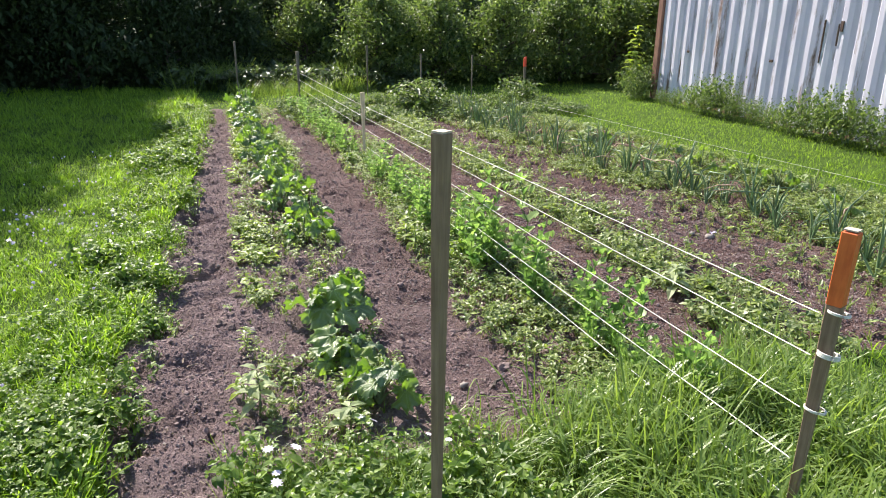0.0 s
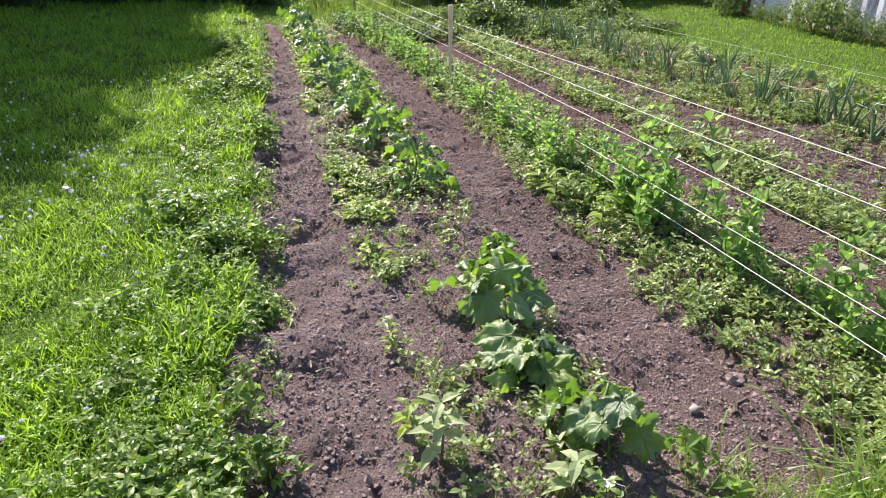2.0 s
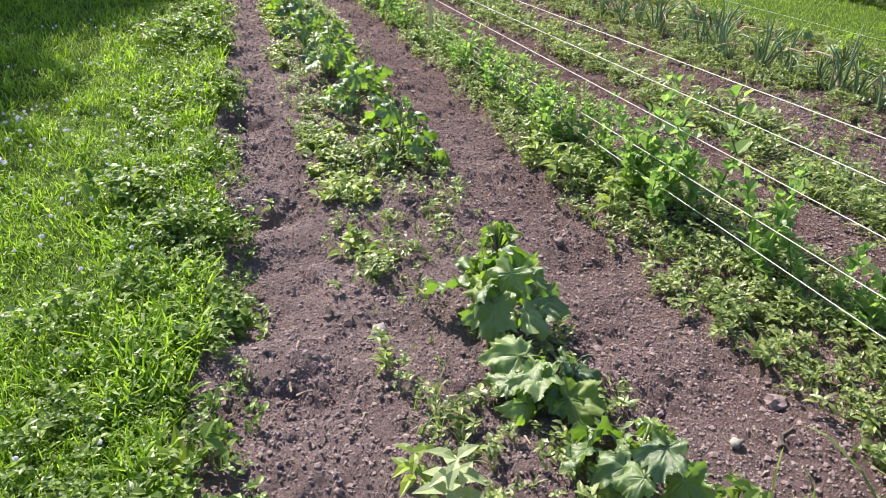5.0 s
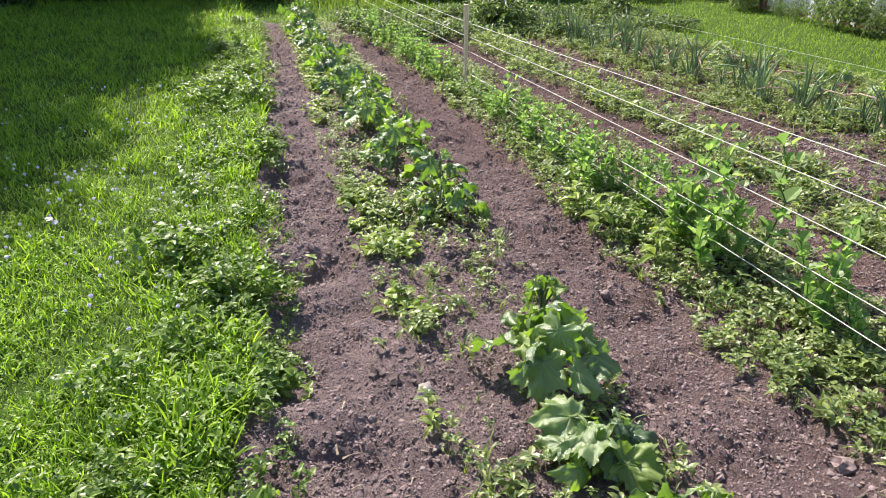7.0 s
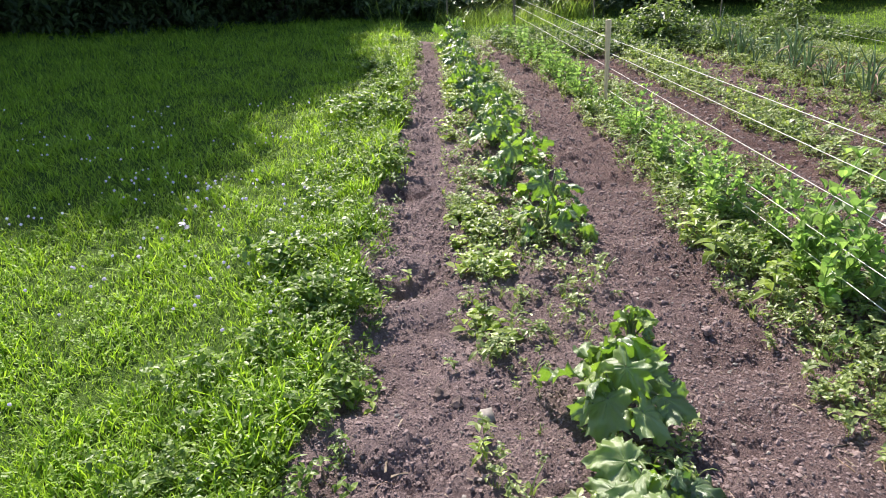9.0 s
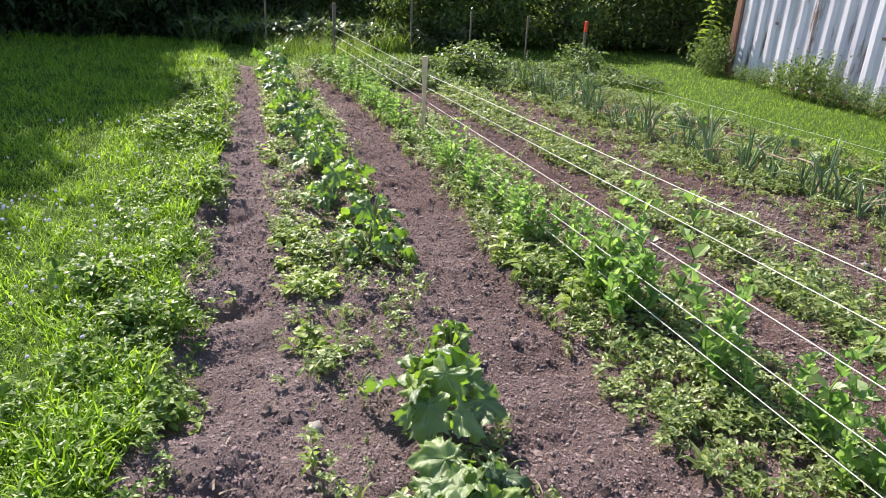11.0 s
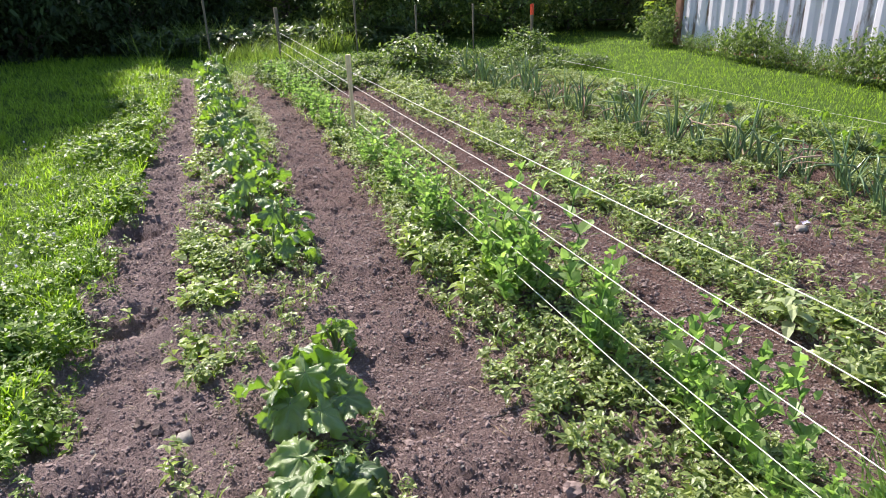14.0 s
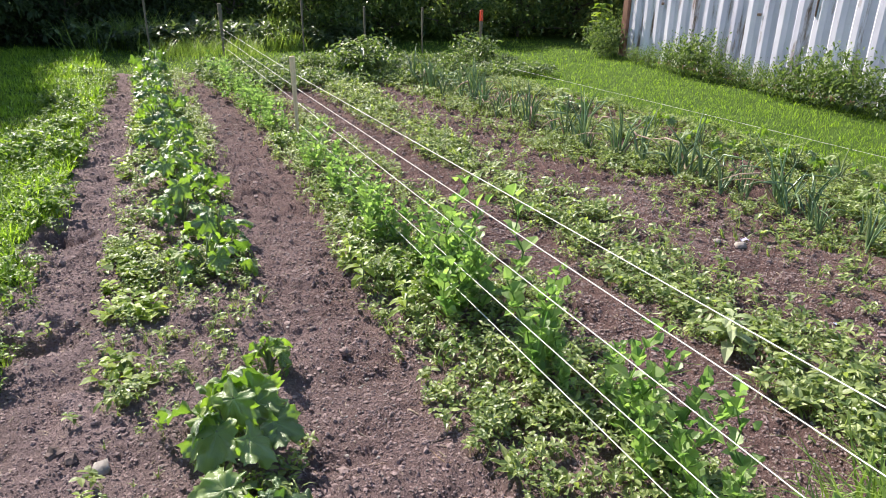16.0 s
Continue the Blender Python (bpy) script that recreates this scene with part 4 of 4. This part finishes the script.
# tall grass in front of the garden
TALL = [blade(1.0, 0.013, b) for b in (0.15, 0.35, 0.6, 0.9)]
LONG = [arch(1.0, w, b, d) for w, b, d in ((0.008, 0.25, 0.15), (0.010, 0.45, 0.4), (0.009, 0.6, 0.6), (0.012, 0.5, 0.5), (0.007, 0.75, 0.75))]
front = lambda x, y: np.clip((2.35 + 0.25 * fbm(x, y, 2.0, 2, 41) - y) / 0.2, 0, 1) * np.clip((y - 0.55) / 0.2, 0, 1) * np.clip((x - 0.05) / 0.3, 0, 1) * np.clip((2.9 - x) / 0.3, 0, 1)
x, y = sown(34000, 0, 3, 0.5, 2.7, front)
high = np.where((x > 1.25) & (y < 2.3), R.uniform(0.14, 0.40, len(x)), R.uniform(0.08, 0.22, len(x))) * np.clip(1 + 0.8 * fbm(x, y, 2.6, 2, 47), 0.6, 1.4)
stuff("tall_grass", LONG, x, y, high, TALL_GRASS, "tall arching grass round the orange-topped post", "grass", 0.2)
x, y = sown(4600, 0, 3, 0.6, 2.7, lambda x, y: front(x, y) * np.clip(0.2 + patchy(x, y, 42), 0, 1))
stuff("front_weeds", WEEDS[:2] + FINE, x, y, R.uniform(0.08, 0.20, len(x)), EDGE_LEAF, "leafy weeds among the tall grass", "weeds", 0.25)
x, y = sown(3500, 1.6, 3.4, 12.0, 14.6, lambda x, y: np.clip((y - 12.8) / 1.0, 0, 1))
mx, my = sown(9000, 0.4, 5.2, 13.9, 15.6, lambda x, y: patchy(x, y, 44) * np.clip(0.25 + (x - 0.4) / 3, 0, 1))
stuff("meadow_grass", TALL, np.concatenate([x, mx]), np.concatenate([y, my]), np.concatenate([R.uniform(0.10, 0.34, len(x)), R.uniform(0.12, 0.5, len(mx)) * np.clip(1 + fbm(mx, my, 1.2, 2, 45), 0.6, 1.6)]), TALL_GRASS, "tall meadow grass below the woods", "grass", 0.3)
x, y = sown(700, 0.6, 5.6, 14.2, 15.6, lambda x, y: np.clip(0.3 + patchy(x, y, 43), 0, 1))
stuff("meadow_weeds", WEEDS, x, y, R.uniform(0.22, 0.5, len(x)), TREE_LEAF, "tall leafy weeds below the woods", "weeds", 0.25)

# ---- clods and stones ----
def pebble(seed, n=1):
    bm = bmesh.new()
    bmesh.ops.create_icosphere(bm, subdivisions=n, radius=1)
    g = np.random.default_rng(seed)
    for v in bm.verts:
        v.co *= 1 + 0.24 * g.normal()
        v.co.z *= 0.85
    bmesh.ops.triangulate(bm, faces=bm.faces)
    out = np.array([tuple(v.co) for v in bm.verts]), np.array([[v.index for v in f.verts] for f in bm.faces])
    bm.free()
    return out


CLODS = [pebble(k) for k in range(6)]
x, y = sown(90000, -0.4, 5, 2.2, 11.8, lambda x, y: in_garden(x, y) * np.clip(5.2 / y, 0, 1) ** 1.6)
xn, yn = sown(110000, -0.45, 4.6, 2.2, 5.6, lambda x, y: in_garden(x, y) * np.clip(3.6 / y, 0, 1) ** 2)
x, y = np.concatenate([x, xn]), np.concatenate([y, yn])
stuff("soil_clods", CLODS, x, y, np.minimum((0.0020 + R.exponential(0.0019, len(x))) * np.clip(y / 4.5, 0.9, 1.9), 0.022), CLOD, "loose crumbs and clods of garden soil", "soil", 0.0, 0.0)
for x, y, s, mat, label in ((0.385, 3.49, 0.028, STONE, "small pale grey stone lying on the soil"), (1.23, 2.65, 0.018, STONE, "small pale grey stone lying on the soil"), (4.11, 4.19, 0.03, STONE, "pale stone between the onions and carrots"),
                            (4.02, 4.3, 0.022, STONE, "pale stone between the onions and carrots"), (0.25, 3.63, 0.028, DARK_CLOD, "dark clod of soil on the path"), (0.30, 3.58, 0.020, DARK_CLOD, "dark clod of soil on the path"), (1.36, 3.9, 0.02, CLOD, "dark clod of soil on the path"), (1.5, 2.75, 0.03, CLOD, "dark clod of soil beside the peas")):
    v, f = pebble(int(x * 1000) % 90 + 50, 2)
    ob = new("stone" if mat is STONE else "clod", raw_mesh("stone", v * s, f, mat, smooth=mat is STONE))
    ob.matrix_basis = pose(x, y, float(land(x, y)) + s * 0.3, 0, 0, R.uniform(0, 360))
    tagged(ob, label, "stone" if mat is STONE else "clod")


# straw, chips and root bits strewn over the soil
CHIP = [(np.array([(-0.5, -0.08, 0.0), (0.5, -0.05, 0.02), (0.45, 0.07, 0.05), (-0.45, 0.09, 0.03), (0.0, 0.0, 0.10)]), np.array([(0, 1, 4), (1, 2, 4), (2, 3, 4), (3, 0, 4)])),
        (np.array([(-0.5, -0.03, 0.0), (0.0, 0.06, 0.04), (0.5, 0.0, 0.02), (0.0, 0.11, 0.03), (-0.5, 0.02, 0.02)]), np.array([(0, 1, 4), (1, 3, 4), (1, 2, 3), (0, 4, 1)]))]
x, y = sown(9000, -0.4, 5.2, 2.25, 9.5, lambda x, y: in_garden(x, y) * np.clip(4.0 / y, 0, 1))
stuff("straw_litter", CHIP, x, y, np.minimum(0.008 + R.exponential(0.010, len(x)), 0.06), STRAW, "pale straw, chips and root bits strewn on the soil", "litter", 0.3, 0.004)
x, y = sown(5000, -0.4, 5.2, 2.25, 8.5, lambda x, y: in_garden(x, y) * np.clip(4.0 / y, 0, 1))
stuff("pale_grit", CLODS, x, y, np.minimum(0.002 + R.exponential(0.0018, len(x)), 0.010), STONE, "pale grit and small pebbles in the soil", "grit", 0.0, 0.002)


# ---- single plants and litter ----
def single_plant(name, x, y, high, tiers, leaf, wide, mat, label, droop=0.3):
    """One upright plant: a stem with tiers of leaves, each leaf a part."""
    plant = new(name)
    plant.matrix_basis = Matrix.Translation((x, y, float(land(x, y)) - 0.004))
    tagged(plant, label, "plant")
    part("stem", raw_mesh("stem", *tube([(0, 0, 0), (0.01, 0.005, high * 0.5), (0.0, 0.0, high)], [0.005, 0.004, 0.002], 5), STALK), plant)
    for k in range(tiers):
        z = high * (0.35 + 0.65 * k / max(1, tiers - 1))
        size = leaf * (1.1 - 0.45 * k / tiers)
        for side in range(3 if k else 2):
            w = k * 1.3 + side * 2 * math.pi / 3 + R.normal(0, 0.25)
            one = turned(oval(size, size * wide, 0.25, droop), w, 0, R.uniform(-0.1, 0.4), 1.0, (0, 0, z))
            part("leaf", raw_mesh("leaf", *one, mat), plant)
    return plant


single_plant("nettle", 0.30, 2.66, 0.22, 5, 0.10, 0.26, PALE, "pale nettle-like weed standing at the path's end")
single_plant("seedling", 0.01, 3.63, 0.05, 2, 0.045, 0.3, BRIGHT, "tiny bright seedling alone on the bare path", 0.1)
single_plant("seedling", 0.25, 2.80, 0.12, 3, 0.08, 0.24, BRIGHT, "bright young plant on bare soil")
single_plant("seedling", 0.33, 3.27, 0.08, 3, 0.05, 0.2, BRIGHT, "bright young plant on bare soil")
single_plant("seedling", 0.22, 4.62, 0.06, 2, 0.05, 0.3, BRIGHT, "tiny bright seedling alone on the bare path", 0.1)
single_plant("seedling", 0.56, 3.05, 0.05, 2, 0.05, 0.3, WEED, "small weed on bare soil", 0.1)
single_plant("pale_weed", 0.62, 2.42, 0.12, 3, 0.10, 0.28, PALE, "pale leafy weed before the first squash plant")
single_plant("pale_weed", 2.92, 3.22, 0.18, 4, 0.13, 0.24, PALE, "pale yellowish leafy plant in the carrot bed")
single_plant("pale_weed", 5.63, 8.23, 0.24, 4, 0.16, 0.35, PALE, "pale leafy plant behind the onions")
single_plant("tall_weed", 1.72, 4.05, 0.20, 4, 0.09, 0.28, BRIGHT, "leafy weed on the pea bed's rim")
single_plant("tall_weed", 1.66, 4.45, 0.22, 4, 0.10, 0.28, BRIGHT, "leafy weed on the pea bed's rim")
single_plant("tall_weed", 1.70, 4.75, 0.18, 4, 0.09, 0.28, BRIGHT, "leafy weed on the pea bed's rim")
single_plant("climbing_weed", 9.15, 12.0, 1.35, 12, 0.22, 0.32, BRIGHT, "tall wild plant climbing at the container's corner")


def leaf_rosette(x, y, leaves, length, mat, name, label):
    plant = new(name)
    plant.matrix_basis = Matrix.Translation((x, y, float(land(x, y)) - 0.003))
    tagged(plant, label, "plant")
    for k in range(leaves):
        part("leaf", raw_mesh("leaf", *turned(oval(length * R.uniform(0.8, 1.2), length * 0.16, 0.3, 0.1), k * 2.4, 0, R.uniform(0.3, 1.0)), mat), plant)


leaf_rosette(-0.31, 3.06, 7, 0.13, BRIGHT, "dandelion", "bright dandelion leaves on the lawn's rim")
leaf_rosette(-0.36, 3.95, 6, 0.11, EDGE_LEAF, "dandelion", "broad dandelion leaves on the lawn's rim")
leaf_rosette(1.62, 2.95, 7, 0.10, WEED, "dandelion", "dandelion leaves at the pea bed's foot")


def flower(x, y, high, size):
    ob = new("daisy")
    ob.matrix_basis = Matrix.Translation((x, y, float(land(x, y)))) @ Euler((R.normal(0, 0.25), R.normal(0, 0.25), R.uniform(0, 6))).to_matrix().to_4x4()
    tagged(ob, "small white flower in the grass before the garden", "flower", "white flowers")
    part("stem", raw_mesh("stem", *tube([(0, 0, 0), (0.004, 0, high * 0.5), (0, 0, high)], [0.0015] * 3, 4), STALK), ob)
    for k in range(9):
        part("petal", raw_mesh("petal", *turned(oval(size, size * 0.3, 0.1, 0.1), k * 2 * math.pi / 9, 0, 0.1, 1.0, (0, 0, high)), PETAL), ob)


for x, y, h, z in ((0.24, 2.04, 0.16, 0.022), (0.26, 2.06, 0.15, 0.02), (0.29, 2.17, 0.17, 0.024), (0.27, 2.19, 0.16, 0.022), (0.59, 2.23, 0.17, 0.02), (0.64, 2.27, 0.17, 0.02), (0.78, 2.06, 0.17, 0.017), (0.86, 1.95, 0.2, 0.016), (-0.91, 5.23, 0.07, 0.02), (-0.93, 5.26, 0.07, 0.02), (-0.89, 5.28, 0.06, 0.018)):
    flower(x, y, h, z)
BALL = [pebble(k + 90) for k in range(2)]
x, y = sown(900, -3.5, 0.2, 2.6, 8.5, lambda x, y: (x < edge("lawn", y) - 0.25) * patchy(x, y, 81))
stuff("clover_flowers", BALL, x, y, R.uniform(0.006, 0.010, len(x)), PETAL, "white clover heads dotted over the lawn", "flowers", 0.0, 0.06)


def twig(x, y, length, r, yaw, mat, label):
    pts = [Vector((length * (s - 0.5), 0.12 * length * math.sin(5 * s + x * 9), 0)) for s in np.linspace(0, 1, 6)]
    pts = [Vector((p.x * math.cos(yaw) - p.y * math.sin(yaw), p.x * math.sin(yaw) + p.y * math.cos(yaw), 0)) for p in pts]
    pts = [Vector((x + p.x, y + p.y, float(land(x + p.x, y + p.y)) + r * 0.8)) for p in pts]
    ob = new("twig", raw_mesh("twig", *tube(pts, [r, r, r * 0.9, r * 0.8, r * 0.6, r * 0.3], 5), mat))
    tagged(ob, label, "twig", "litter on the soil")


for k in range(46):
    y = R.uniform(2.5, 5.5)
    x = R.uniform(float(edge("lawn", y)) + 0.04, float(edge("pea_left", y)))
    twig(x, y, R.uniform(0.03, 0.13), R.uniform(0.001, 0.0025), R.uniform(0, 6.28), (DRY, BARK, POST)[k % 3], "dry twig or root lying on the soil")
twig(1.40, 2.62, 0.10, 0.009, 0.6, BARK, "piece of dark bark lying on the soil")
for x, y in ((1.67, 3.13), (3.25, 3.19), (3.3, 3.25), (1.62, 3.45)):
    part_of = new("dead_leaf", raw_mesh("dead_leaf", *turned(oval(0.05, 0.018, 0.5, 0.2), R.uniform(0, 6), 0, 0.2), DRY))
    part_of.matrix_basis = Matrix.Translation((x, y, float(land(x, y)) + 0.012))
    tagged(part_of, "dry brown fallen leaf on the bed", "leaf", "litter on the soil")


def litter_scrap(x, y, size, mat, label):
    """A crumpled scrap lying on the soil."""
    g = np.random.default_rng(int(x * 100))
    grid = [(size * (i / 3 - 0.5), size * 0.7 * (j / 3 - 0.5), 0.35 * size * g.uniform(0, 1)) for i in range(4) for j in range(4)]
    faces = [(i * 4 + j, i * 4 + j + 4, i * 4 + j + 5, i * 4 + j + 1) for i in range(3) for j in range(3)]
    ob = new("litter_scrap", raw_mesh("litter_scrap", grid, faces, mat))
    ob.matrix_basis = pose(x, y, float(land(x, y)) + 0.004, 0, 0, 40 * x)
    ob.modifiers.new("thickness", "SOLIDIFY").thickness = 0.002
    tagged(ob, label, "litter")


BLUE_SCRAP = grained("blue_plastic", (0.12, 0.20, 0.52), (0.62, 0.66, 0.80), 60, 0.4, (1, 1, 1), 0.2)
litter_scrap(3.73, 3.23, 0.045, BLUE_SCRAP, "crumpled blue and white plastic scrap on the soil")
litter_scrap(4.17, 4.22, 0.05, PETAL, "small white paper scrap lying on the soil")
